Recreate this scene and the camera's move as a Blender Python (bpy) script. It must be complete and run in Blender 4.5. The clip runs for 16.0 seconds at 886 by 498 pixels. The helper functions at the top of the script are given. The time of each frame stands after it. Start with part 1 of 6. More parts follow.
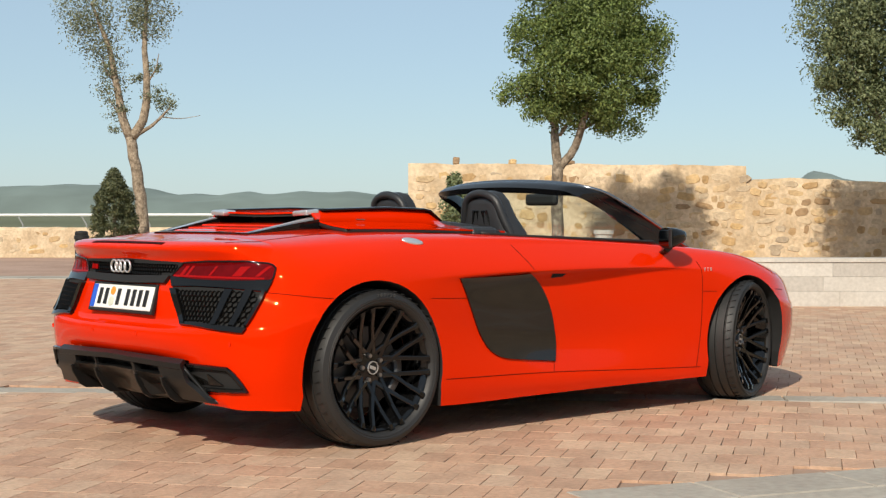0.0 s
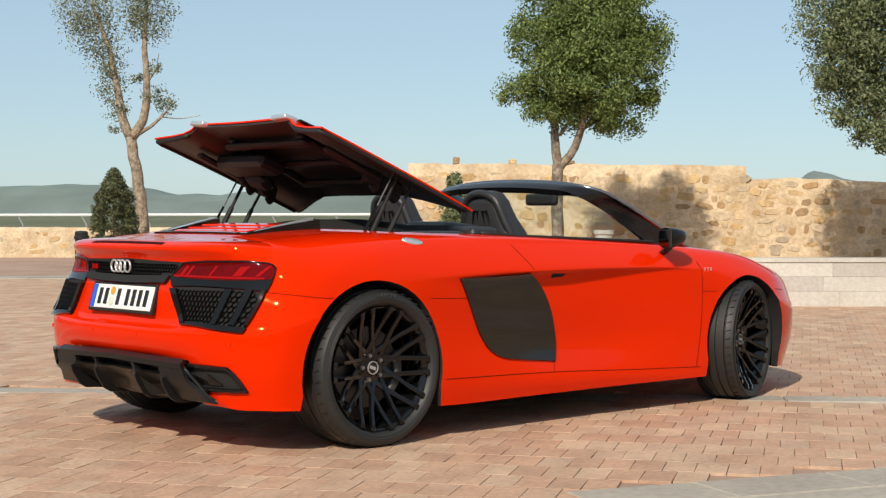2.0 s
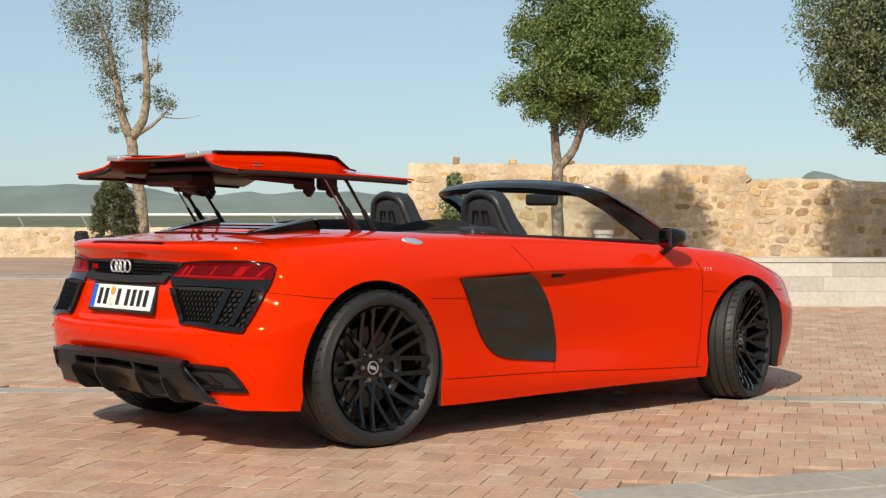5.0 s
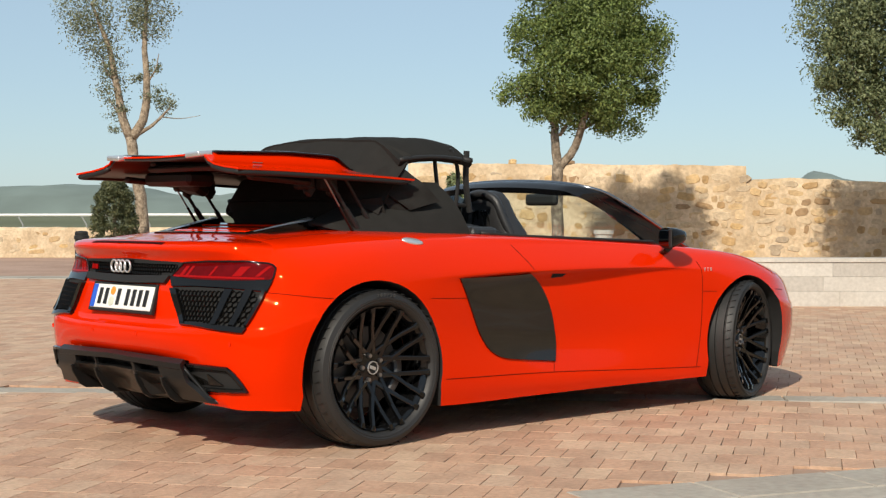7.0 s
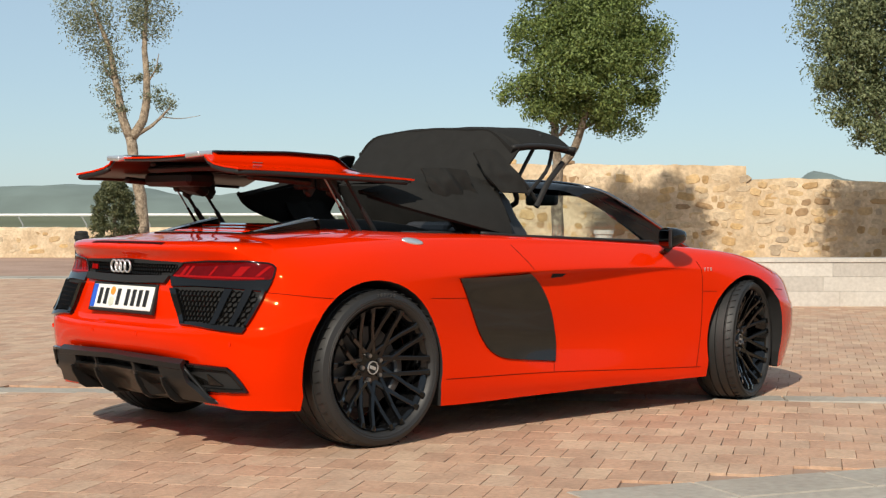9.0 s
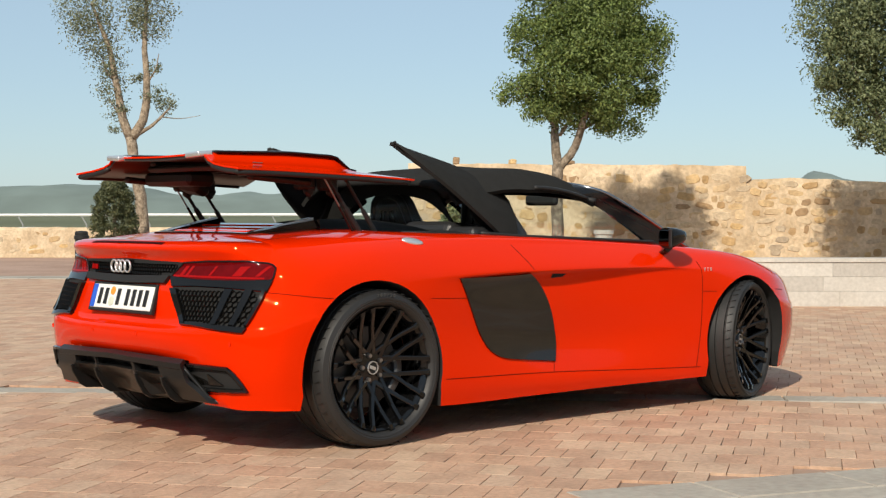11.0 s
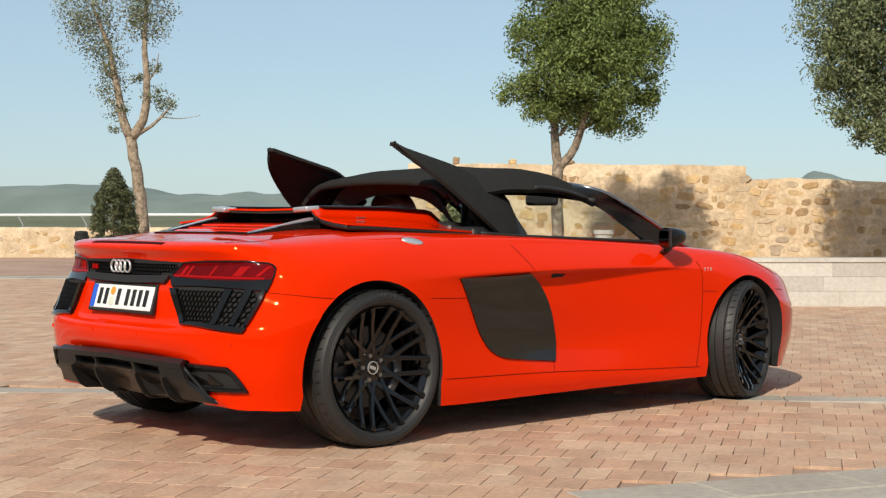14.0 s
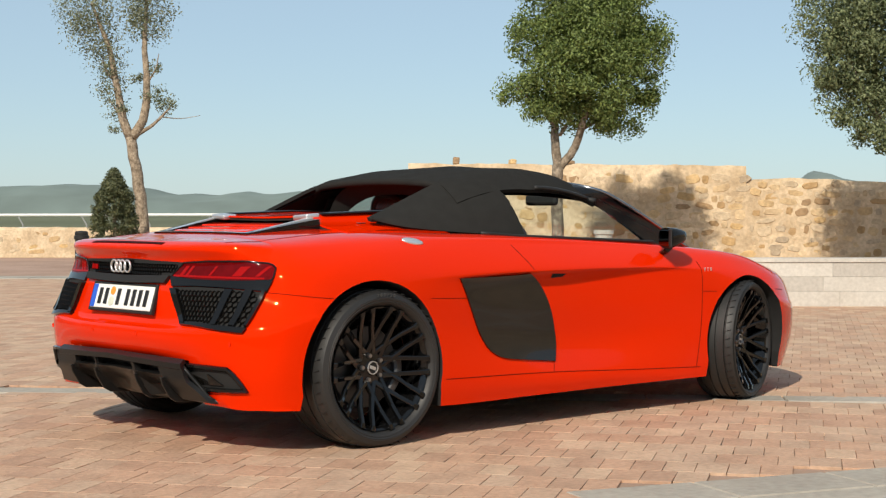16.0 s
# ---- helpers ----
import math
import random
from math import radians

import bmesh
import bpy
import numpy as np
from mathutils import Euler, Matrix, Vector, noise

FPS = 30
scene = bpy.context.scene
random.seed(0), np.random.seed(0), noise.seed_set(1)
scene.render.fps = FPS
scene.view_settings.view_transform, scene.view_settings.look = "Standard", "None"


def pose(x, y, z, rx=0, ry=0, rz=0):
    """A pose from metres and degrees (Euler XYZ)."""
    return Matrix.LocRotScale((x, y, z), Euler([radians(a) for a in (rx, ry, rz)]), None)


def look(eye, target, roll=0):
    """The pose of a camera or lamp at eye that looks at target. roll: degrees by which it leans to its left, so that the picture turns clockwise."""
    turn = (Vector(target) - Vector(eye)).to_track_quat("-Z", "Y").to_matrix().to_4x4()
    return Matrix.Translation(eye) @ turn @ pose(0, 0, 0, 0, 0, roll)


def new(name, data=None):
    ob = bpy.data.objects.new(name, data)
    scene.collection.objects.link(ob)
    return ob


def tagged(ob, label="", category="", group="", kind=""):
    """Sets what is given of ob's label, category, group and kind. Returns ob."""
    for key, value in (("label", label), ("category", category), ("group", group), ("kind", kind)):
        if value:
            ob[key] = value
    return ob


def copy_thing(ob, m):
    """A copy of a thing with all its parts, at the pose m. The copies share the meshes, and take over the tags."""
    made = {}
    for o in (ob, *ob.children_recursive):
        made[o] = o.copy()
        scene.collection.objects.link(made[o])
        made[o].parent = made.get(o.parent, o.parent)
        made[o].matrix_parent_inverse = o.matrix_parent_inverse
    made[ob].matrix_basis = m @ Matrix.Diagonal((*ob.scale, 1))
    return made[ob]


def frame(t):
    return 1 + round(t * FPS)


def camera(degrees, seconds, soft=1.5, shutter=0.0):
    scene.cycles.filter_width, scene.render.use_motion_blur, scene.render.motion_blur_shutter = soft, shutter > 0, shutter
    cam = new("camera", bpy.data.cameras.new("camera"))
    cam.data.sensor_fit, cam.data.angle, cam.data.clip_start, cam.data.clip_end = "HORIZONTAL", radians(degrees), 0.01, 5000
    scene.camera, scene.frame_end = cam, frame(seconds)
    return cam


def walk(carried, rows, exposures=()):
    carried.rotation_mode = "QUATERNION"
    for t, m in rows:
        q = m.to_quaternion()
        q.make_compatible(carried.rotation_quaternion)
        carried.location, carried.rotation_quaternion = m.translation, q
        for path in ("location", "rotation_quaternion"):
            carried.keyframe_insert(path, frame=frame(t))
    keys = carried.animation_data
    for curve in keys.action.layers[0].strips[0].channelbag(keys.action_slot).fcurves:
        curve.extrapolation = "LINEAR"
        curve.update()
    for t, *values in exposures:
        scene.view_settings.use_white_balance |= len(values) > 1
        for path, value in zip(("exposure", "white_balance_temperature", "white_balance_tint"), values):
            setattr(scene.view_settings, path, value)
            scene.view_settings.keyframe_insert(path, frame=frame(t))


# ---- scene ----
cam = camera(31.845, 16.0, soft=1.3)
EYE = (-4.3042, -6.1313, 1.0181)
YAW, PITCH = radians(47.928), radians(-1.3035)
AIM = (EYE[0] + math.cos(YAW) * math.cos(PITCH), EYE[1] + math.sin(YAW) * math.cos(PITCH), EYE[2] + math.sin(PITCH))
walk(cam, [(0.0, look(EYE, AIM)), (16.0, look(EYE, AIM))])

# ---- light ----
SUN_TO = radians(29.5)      # heading in which the sunlight travels
SUN_UP = radians(37.0)      # height of the sun
travel = Vector((math.cos(SUN_TO) * math.cos(SUN_UP), math.sin(SUN_TO) * math.cos(SUN_UP), -math.sin(SUN_UP)))
world = bpy.data.worlds.new("sky")
scene.world = world
world.use_nodes = True
wn = world.node_tree
sky = wn.nodes.new("ShaderNodeTexSky")
sky.sky_type, sky.sun_disc = "NISHITA", False
sky.sun_elevation = SUN_UP
sky.sun_rotation = math.atan2(-travel.x, -travel.y)
sky.air_density, sky.dust_density, sky.ozone_density = 0.85, 0.36, 2.6
tint = wn.nodes.new("ShaderNodeMix")
tint.data_type, tint.blend_type = "RGBA", "MULTIPLY"
tint.inputs[0].default_value = 1.0
tint.inputs[7].default_value = (0.87, 0.97, 0.985, 1)
wn.links.new(sky.outputs[0], tint.inputs[6])
haze = wn.nodes.new("ShaderNodeMix")      # thin even haze over the whole sky
haze.data_type = "RGBA"
haze.inputs[0].default_value = 0.52
haze.inputs[7].default_value = (5.45, 6.62, 7.3, 1)
wn.links.new(tint.outputs[2], haze.inputs[6])
wn.links.new(haze.outputs[2], wn.nodes["Background"].inputs[0])
wn.nodes["Background"].inputs[1].default_value = 0.072
sun_data = bpy.data.lights.new("sun", "SUN")
sun_data.energy, sun_data.angle, sun_data.color = 3.25, radians(0.6), (1.0, 0.90, 0.76)
sun_ob = new("sun", sun_data)
sun_ob.matrix_world = look((0, 0, 30), Vector((0, 0, 30)) + travel)
scene.view_settings.exposure = 0.5


# ---- materials ----
def nodes_of(name):
    m = bpy.data.materials.new(name)
    m.use_nodes = True
    return m, m.node_tree, m.node_tree.nodes["Principled BSDF"]


def plain(name, color, rough=0.5, metal=0.0, coat=0.0, grain=0.0, size=40.0, bump=0.0, emit=0.0, spec=0.5):
    """A surface with a base colour that varies at two scales, and fine relief."""
    m, nt, b = nodes_of(name)
    b.inputs["Roughness"].default_value = rough
    b.inputs["Metallic"].default_value = metal
    b.inputs["Coat Weight"].default_value = coat
    b.inputs["Coat Roughness"].default_value = 0.03
    b.inputs["Specular IOR Level"].default_value = spec
    b.inputs["Base Color"].default_value = (*color, 1)
    if grain > 0:
        co = nt.nodes.new("ShaderNodeTexCoord")
        n1, n2 = nt.nodes.new("ShaderNodeTexNoise"), nt.nodes.new("ShaderNodeTexNoise")
        n1.inputs["Scale"].default_value, n2.inputs["Scale"].default_value = size, size * 0.07
        n1.inputs["Detail"].default_value = 5
        mix = nt.nodes.new("ShaderNodeMix")
        mix.data_type = "RGBA"
        add = nt.nodes.new("ShaderNodeMath")
        add.operation = "MULTIPLY_ADD"
        add.inputs[1].default_value, add.inputs[2].default_value = 0.5, 0.0
        ad2 = nt.nodes.new("ShaderNodeMath")
        ad2.operation = "MULTIPLY_ADD"
        ad2.inputs[1].default_value = 0.5
        for n in (n1, n2):
            nt.links.new(co.outputs["Object"], n.inputs["Vector"])
        nt.links.new(n1.outputs[0], add.inputs[0])
        nt.links.new(n2.outputs[0], ad2.inputs[0])
        nt.links.new(add.outputs[0], ad2.inputs[2])
        nt.links.new(ad2.outputs[0], mix.inputs[0])
        lo = [max(0, c * (1 - grain)) for c in color]
        hi = [min(1, c * (1 + grain)) for c in color]
        mix.inputs[6].default_value, mix.inputs[7].default_value = (*lo, 1), (*hi, 1)
        nt.links.new(mix.outputs[2], b.inputs["Base Color"])
        if bump > 0:
            bp = nt.nodes.new("ShaderNodeBump")
            bp.inputs["Strength"].default_value = bump
            bp.inputs["Distance"].default_value = 0.01
            nt.links.new(n1.outputs[0], bp.inputs["Height"])
            nt.links.new(bp.outputs[0], b.inputs["Normal"])
    if emit > 0:
        b.inputs["Emission Color"].default_value = (*color, 1)
        b.inputs["Emission Strength"].default_value = emit
    return m


def varied(name, colors, rough=0.85, size=25.0, bump=0.5, island=False, per_object=True, mottle=0.35, patch=3.0):
    """A mineral surface: colour by piece from a ramp, mottled at two scales, with relief."""
    m, nt, b = nodes_of(name)
    b.inputs["Roughness"].default_value = rough
    co = nt.nodes.new("ShaderNodeTexCoord")
    geo = nt.nodes.new("ShaderNodeNewGeometry")
    info = nt.nodes.new("ShaderNodeObjectInfo")
    ramp = nt.nodes.new("ShaderNodeValToRGB")
    ramp.color_ramp.interpolation = "LINEAR"
    while len(ramp.color_ramp.elements) < len(colors):
        ramp.color_ramp.elements.new(0.5)
    for i, c in enumerate(colors):
        ramp.color_ramp.elements[i].position = i / (len(colors) - 1)
        ramp.color_ramp.elements[i].color = (*c, 1)
    n1, n2 = nt.nodes.new("ShaderNodeTexNoise"), nt.nodes.new("ShaderNodeTexNoise")
    n1.inputs["Scale"].default_value, n2.inputs["Scale"].default_value = size, patch
    n1.inputs["Detail"].default_value, n2.inputs["Detail"].default_value = 6, 3
    for n in (n1, n2):
        nt.links.new(geo.outputs["Position"], n.inputs["Vector"])
    if island:
        nt.links.new(geo.outputs["Random Per Island"], ramp.inputs[0])
    elif per_object:
        nt.links.new(info.outputs["Random"], ramp.inputs[0])
    else:
        nt.links.new(n2.outputs[0], ramp.inputs[0])
    mul = nt.nodes.new("ShaderNodeMix")
    mul.data_type, mul.blend_type = "RGBA", "MULTIPLY"
    mul.inputs[0].default_value = mottle
    r2 = nt.nodes.new("ShaderNodeValToRGB")
    r2.color_ramp.elements[0].position, r2.color_ramp.elements[1].position = 0.3, 0.7
    r2.color_ramp.elements[0].color = (0.35, 0.33, 0.31, 1)
    nt.links.new(n1.outputs[0], r2.inputs[0])
    nt.links.new(ramp.outputs[0], mul.inputs[6])
    nt.links.new(r2.outputs[0], mul.inputs[7])
    mul2 = nt.nodes.new("ShaderNodeMix")
    mul2.data_type, mul2.blend_type = "RGBA", "MULTIPLY"
    mul2.inputs[0].default_value = mottle
    r3 = nt.nodes.new("ShaderNodeValToRGB")
    r3.color_ramp.elements[0].position, r3.color_ramp.elements[1].position = 0.35, 0.6
    r3.color_ramp.elements[0].color = (0.55, 0.52, 0.5, 1)
    nt.links.new(n2.outputs[0], r3.inputs[0])
    nt.links.new(mul.outputs[2], mul2.inputs[6])
    nt.links.new(r3.outputs[0], mul2.inputs[7])
    nt.links.new(mul2.outputs[2], b.inputs["Base Color"])
    bp = nt.nodes.new("ShaderNodeBump")
    bp.inputs["Strength"].default_value, bp.inputs["Distance"].default_value = bump, 0.012
    nt.links.new(n1.outputs[0], bp.inputs["Height"])
    nt.links.new(bp.outputs[0], b.inputs["Normal"])
    return m


def glass_like(name, tint=(0.9, 0.95, 0.95), rough=0.0):
    """Thin pane: mostly clear, with a mirror-like gloss by Fresnel."""
    m, nt, b = nodes_of(name)
    nt.nodes.remove(b)
    tr, gl = nt.nodes.new("ShaderNodeBsdfTransparent"), nt.nodes.new("ShaderNodeBsdfGlossy")
    tr.inputs[0].default_value = (*tint, 1)
    gl.inputs["Roughness"].default_value = rough
    mx = nt.nodes.new("ShaderNodeMixShader")
    mx.inputs[0].default_value = 0.035
    nt.links.new(tr.outputs[0], mx.inputs[1])
    nt.links.new(gl.outputs[0], mx.inputs[2])
    nt.links.new(mx.outputs[0], nt.nodes["Material Output"].inputs[0])
    return m


RED = plain("red_paint", (0.71, 0.0185, 0.0001), rough=0.055, coat=0.0, spec=0.33)
RED.node_tree.nodes["Principled BSDF"].inputs["Specular Tint"].default_value = (1.0, 0.55, 0.16, 1)
BLACK_GLOSS = plain("gloss_black", (0.006, 0.006, 0.006), rough=0.06, coat=0.1, spec=0.3)
BLACK_MATT = plain("matt_black", (0.016, 0.0155, 0.015), rough=0.55, spec=0.35, grain=0.3, size=90)
WELL = plain("wheel_well_black", (0.010, 0.010, 0.010), rough=0.9, grain=0.3, size=30)
CARBON = plain("carbon_weave", (0.008, 0.008, 0.008), rough=0.42, coat=0.12, spec=0.3, grain=0.6, size=160)
BLADE = plain("blade_grey", (0.0075, 0.0068, 0.006), rough=0.22, coat=0.45, spec=0.35, grain=0.25, size=160)
RUBBER = plain("tyre_rubber", (0.0175, 0.0170, 0.0165), rough=0.55, grain=0.3, size=60, bump=0.08)
RIM = plain("rim_black", (0.004, 0.004, 0.0042), rough=0.05, coat=0.3, spec=0.3)
DISC = plain("dull_disc_steel", (0.10, 0.10, 0.10), rough=0.45, metal=1.0, grain=0.3, size=150)
STEEL = plain("brake_steel", (0.28, 0.28, 0.28), rough=0.35, metal=1.0, grain=0.2, size=200)
CHROME = plain("satin_aluminium", (0.78, 0.78, 0.78), rough=0.34, metal=0.8)
CLOTH = plain("black_cloth", (0.0235, 0.0230, 0.0215), rough=0.92, grain=0.35, size=260, bump=0.25, spec=0.06)
LEATHER = plain("black_leather", (0.022, 0.022, 0.023), rough=0.42, grain=0.25, size=220, bump=0.15)
LAMP_RED = plain("tail_lamp_red", (0.115, 0.0012, 0.002), rough=0.5, coat=0.30, grain=0.75, size=26, spec=0.0)
LAMP_LIT = plain("tail_lamp_red_bars", (0.30, 0.004, 0.004), rough=0.4, coat=0.3, spec=0.0)
# dark red that paints the shade of panel gaps on uncut skin
GAP = plain("gap_shadow_red", (0.09, 0.005, 0.002), rough=0.8, spec=0.1)
WHITE = plain("plate_white", (0.80, 0.80, 0.76), rough=0.35)
INK = plain("plate_black", (0.01, 0.01, 0.01), rough=0.5)
BLUE = plain("plate_blue", (0.02, 0.10, 0.55), rough=0.4)
AMBER = plain("seal_orange", (0.80, 0.30, 0.03), rough=0.5)
BARK = varied("tree_bark", [(0.24, 0.18, 0.12), (0.44, 0.35, 0.25), (0.58, 0.48, 0.36)], rough=0.95, size=30, bump=1.0, mottle=0.8, patch=11.0, per_object=False)
DARK_BARK = varied("oak_bark", [(0.15, 0.12, 0.09), (0.33, 0.27, 0.20), (0.50, 0.42, 0.32)], rough=0.95, size=34, bump=1.0, mottle=0.8, patch=12.0, per_object=False)
GLASS = glass_like("window_glass")
CONCRETE = varied("pale_concrete", [(0.50, 0.47, 0.42), (0.62, 0.59, 0.53)], size=30, bump=0.25, mottle=0.25, patch=1.5)
LIMESTONE = varied("light_stone", [(0.40, 0.36, 0.30), (0.48, 0.44, 0.37)], size=25, bump=0.3, mottle=0.35, patch=1.2, per_object=False)
PAVER = varied("paver_clay", [(0.50, 0.315, 0.21), (0.60, 0.375, 0.245), (0.56, 0.385, 0.265), (0.66, 0.46, 0.31)], size=38, bump=0.45, mottle=0.36, patch=4.5, rough=0.8)
PAVER_JOINED = varied("paver_clay_joined", [(0.50, 0.315, 0.21), (0.60, 0.375, 0.245), (0.56, 0.385, 0.265), (0.66, 0.46, 0.31)], size=38, bump=0.45, mottle=0.36, patch=4.5, rough=0.8, island=True)
JOINT = plain("joint_sand", (0.33, 0.22, 0.155), rough=0.95, grain=0.4, size=60, bump=0.3)
FIELD = varied("dry_grass_plain", [(0.10, 0.12, 0.05), (0.16, 0.16, 0.08)], size=0.2, bump=0.0, mottle=0.3, patch=0.01, per_object=False)
STONE = varied("sandstone_block", [(0.36, 0.24, 0.14), (0.58, 0.38, 0.17), (0.70, 0.53, 0.33), (0.74, 0.59, 0.40), (0.68, 0.46, 0.21), (0.72, 0.57, 0.38), (0.50, 0.40, 0.28)], size=22, bump=0.8, mottle=0.42, patch=5.0)
MORTAR = varied("lime_mortar", [(0.62, 0.45, 0.26), (0.84, 0.68, 0.48)], size=19, bump=1.0, mottle=0.42, patch=2.9, per_object=False)


# ---- building helpers ----
def part(name, bm, material, parent=None, label="", smooth=False, mats=()):
    """Links a bmesh as one mesh object under a thing or a part."""
    me = bpy.data.meshes.new(name)
    bm.to_mesh(me)
    bm.free()
    me.materials.append(material)
    for m in mats:
        me.materials.append(m)
    if smooth:
        for f in me.polygons:
            f.use_smooth = True
    ob = new(name, me)
    ob.parent = parent
    if label:
        tagged(ob, label)
    return ob


def grid_part(name, verts, faces, material, parent=None, label="", smooth=True, sharp=0.0):
    me = bpy.data.meshes.new(name)
    me.from_pydata([tuple(v) for v in verts], [], faces)
    me.validate()
    me.materials.append(material)
    for f in me.polygons:
        f.use_smooth = smooth
    if sharp:
        me.set_sharp_from_angle(angle=radians(sharp))
    ob = new(name, me)
    ob.parent = parent
    if label:
        tagged(ob, label)
    return ob


def empty(name, label, category, group="", kind="", at=(0, 0, 0)):
    ob = new(name)
    ob.location = at
    ob.empty_display_size = 0.1
    return tagged(ob, label, category, group, kind)


def curve(xs, ys, x):
    """A smooth curve through knots (Catmull-Rom over uneven knots)."""
    xs, ys = np.asarray(xs, float), np.asarray(ys, float)
    d = np.gradient(ys, xs) if len(xs) > 2 else np.full(len(xs), (ys[-1] - ys[0]) / (xs[-1] - xs[0]))
    x = np.clip(x, xs[0], xs[-1])
    i = np.clip(np.searchsorted(xs, x) - 1, 0, len(xs) - 2)
    h = xs[i + 1] - xs[i]
    t = (x - xs[i]) / h
    return (ys[i] * (2 * t**3 - 3 * t**2 + 1) + ys[i + 1] * (3 * t**2 - 2 * t**3)
            + d[i] * h * (t**3 - 2 * t**2 + t) + d[i + 1] * h * (t**3 - t**2))


def resample(pts, n, closed=False):
    """n points evenly along a polyline of any dimension."""
    a = np.asarray(pts, float)
    if closed:
        a = np.vstack([a, a[:1]])
    d = np.r_[0, np.cumsum(np.linalg.norm(np.diff(a, axis=0), axis=1))]
    s = np.linspace(0, d[-1], n, endpoint=not closed)
    return np.stack([np.interp(s, d, a[:, k]) for k in range(a.shape[1])], 1)


def smooth_line(pts, n):
    """n points along a smooth line through the given knots."""
    a = np.asarray(pts, float)
    d = np.r_[0, np.cumsum(np.linalg.norm(np.diff(a, axis=0), axis=1))]
    s = np.linspace(0, d[-1], n)
    return np.stack([curve(d, a[:, k], s) for k in range(a.shape[1])], 1)


def tube(bm, pts, radii, sides=8, up=(0, 0, 1), flat=1.0):
    """Sweeps a round (or flattened) section along a line, capped."""
    pts = [Vector(p) for p in pts]
    radii = [radii] * len(pts) if np.isscalar(radii) else radii
    rings = []
    for i, p in enumerate(pts):
        d = (pts[min(i + 1, len(pts) - 1)] - pts[max(i - 1, 0)]).normalized()
        a = d.cross(Vector(up))
        if a.length < 1e-4:
            a = d.cross(Vector((1, 0, 0)))
        a.normalize()
        b = a.cross(d)
        rings.append([bm.verts.new(p + radii[i] * (a * math.cos(k * 2 * math.pi / sides) + b * flat * math.sin(k * 2 * math.pi / sides))) for k in range(sides)])
    for r, q in zip(rings, rings[1:]):
        for k in range(sides):
            bm.faces.new((r[k], r[(k + 1) % sides], q[(k + 1) % sides], q[k]))
    bm.faces.new(rings[0][::-1])
    bm.faces.new(rings[-1])


def box(bm, size, m=None, bevel=0.0, segments=2):
    g = bmesh.ops.create_cube(bm, size=1.0, matrix=(m or Matrix()) @ Matrix.Diagonal((*size, 1)))
    if bevel:
        vs = set(g["verts"])
        es = [e for e in bm.edges if e.verts[0] in vs and e.verts[1] in vs]
        bmesh.ops.bevel(bm, geom=es, offset=bevel, segments=segments, profile=0.5, affect="EDGES")


def ruled(a, b, rows):
    """Grid of points between two lines with equal counts."""
    return [[(1 - r / (rows - 1)) * p + r / (rows - 1) * q for p, q in zip(a, b)] for r in range(rows)]


def skin(rows, thick, normal_out=None):
    """Vertices and faces of a thin closed sheet over a grid of points."""
    g = np.array([[list(v) for v in r] for r in rows], float)
    n, m = g.shape[:2]
    du, dv = np.gradient(g, axis=1), np.gradient(g, axis=0)
    nor = np.cross(du, dv)
    nor /= np.linalg.norm(nor, axis=2, keepdims=True) + 1e-12
    if normal_out is not None and (nor.reshape(-1, 3) @ np.asarray(normal_out)).mean() < 0:
        nor = -nor
        g, nor = g[:, ::-1], nor[:, ::-1]
    back = g - nor * thick
    verts = np.vstack([g.reshape(-1, 3), back.reshape(-1, 3)])
    o = n * m
    faces = []
    for i in range(n - 1):
        for j in range(m - 1):
            a, b, c, d = i * m + j, i * m + j + 1, (i + 1) * m + j + 1, (i + 1) * m + j
            faces += [(a, b, c, d), (o + d, o + c, o + b, o + a)]
    rim = [(0, j) for j in range(m)] + [(i, m - 1) for i in range(1, n)] + [(n - 1, j) for j in range(m - 2, -1, -1)] + [(i, 0) for i in range(n - 2, 0, -1)]
    rim = [i * m + j for i, j in rim]
    for a, b in zip(rim, rim[1:] + rim[:1]):
        faces.append((b, a, o + a, o + b))
    return verts, faces


# ---- the place: ground, walls, hills ----
FWD = Vector((math.cos(YAW), math.sin(YAW), 0))
SIDE = Vector((math.sin(YAW), -math.cos(YAW), 0))


def there(across, away, z=0.0):
    """A spot of the square, by its distance across and away from the near kerb."""
    return Vector((EYE[0], EYE[1], 0)) + SIDE * across + FWD * away + Vector((0, 0, z))


def ground():
    bm = bmesh.new()
    vs = [bm.verts.new(there(x, y, -0.03)) for x, y in ((-4000, -60), (4000, -60), (4000, 4000), (-4000, 4000))]
    bm.faces.new(vs)
    tagged(part("ground", bm, FIELD), "dry green plain that runs to the hills", "ground", kind="structure")
    bm = bmesh.new()
    vs = [bm.verts.new(there(x, y, -0.012)) for x, y in ((-22, -6), (22, -6), (22, 36.5), (-22, 36.5))]
    f = bmesh.ops.extrude_face_region(bm, geom=[bm.faces.new(vs)])
    bmesh.ops.translate(bm, verts=[v for v in f["geom"] if isinstance(v, bmesh.types.BMVert)], vec=(0, 0, -0.2))
    bmesh.ops.recalc_face_normals(bm, faces=bm.faces)
    return tagged(part("pavement", bm, JOINT), "square paved with worn reddish clay bricks", "pavement", kind="structure")


pavement = ground()


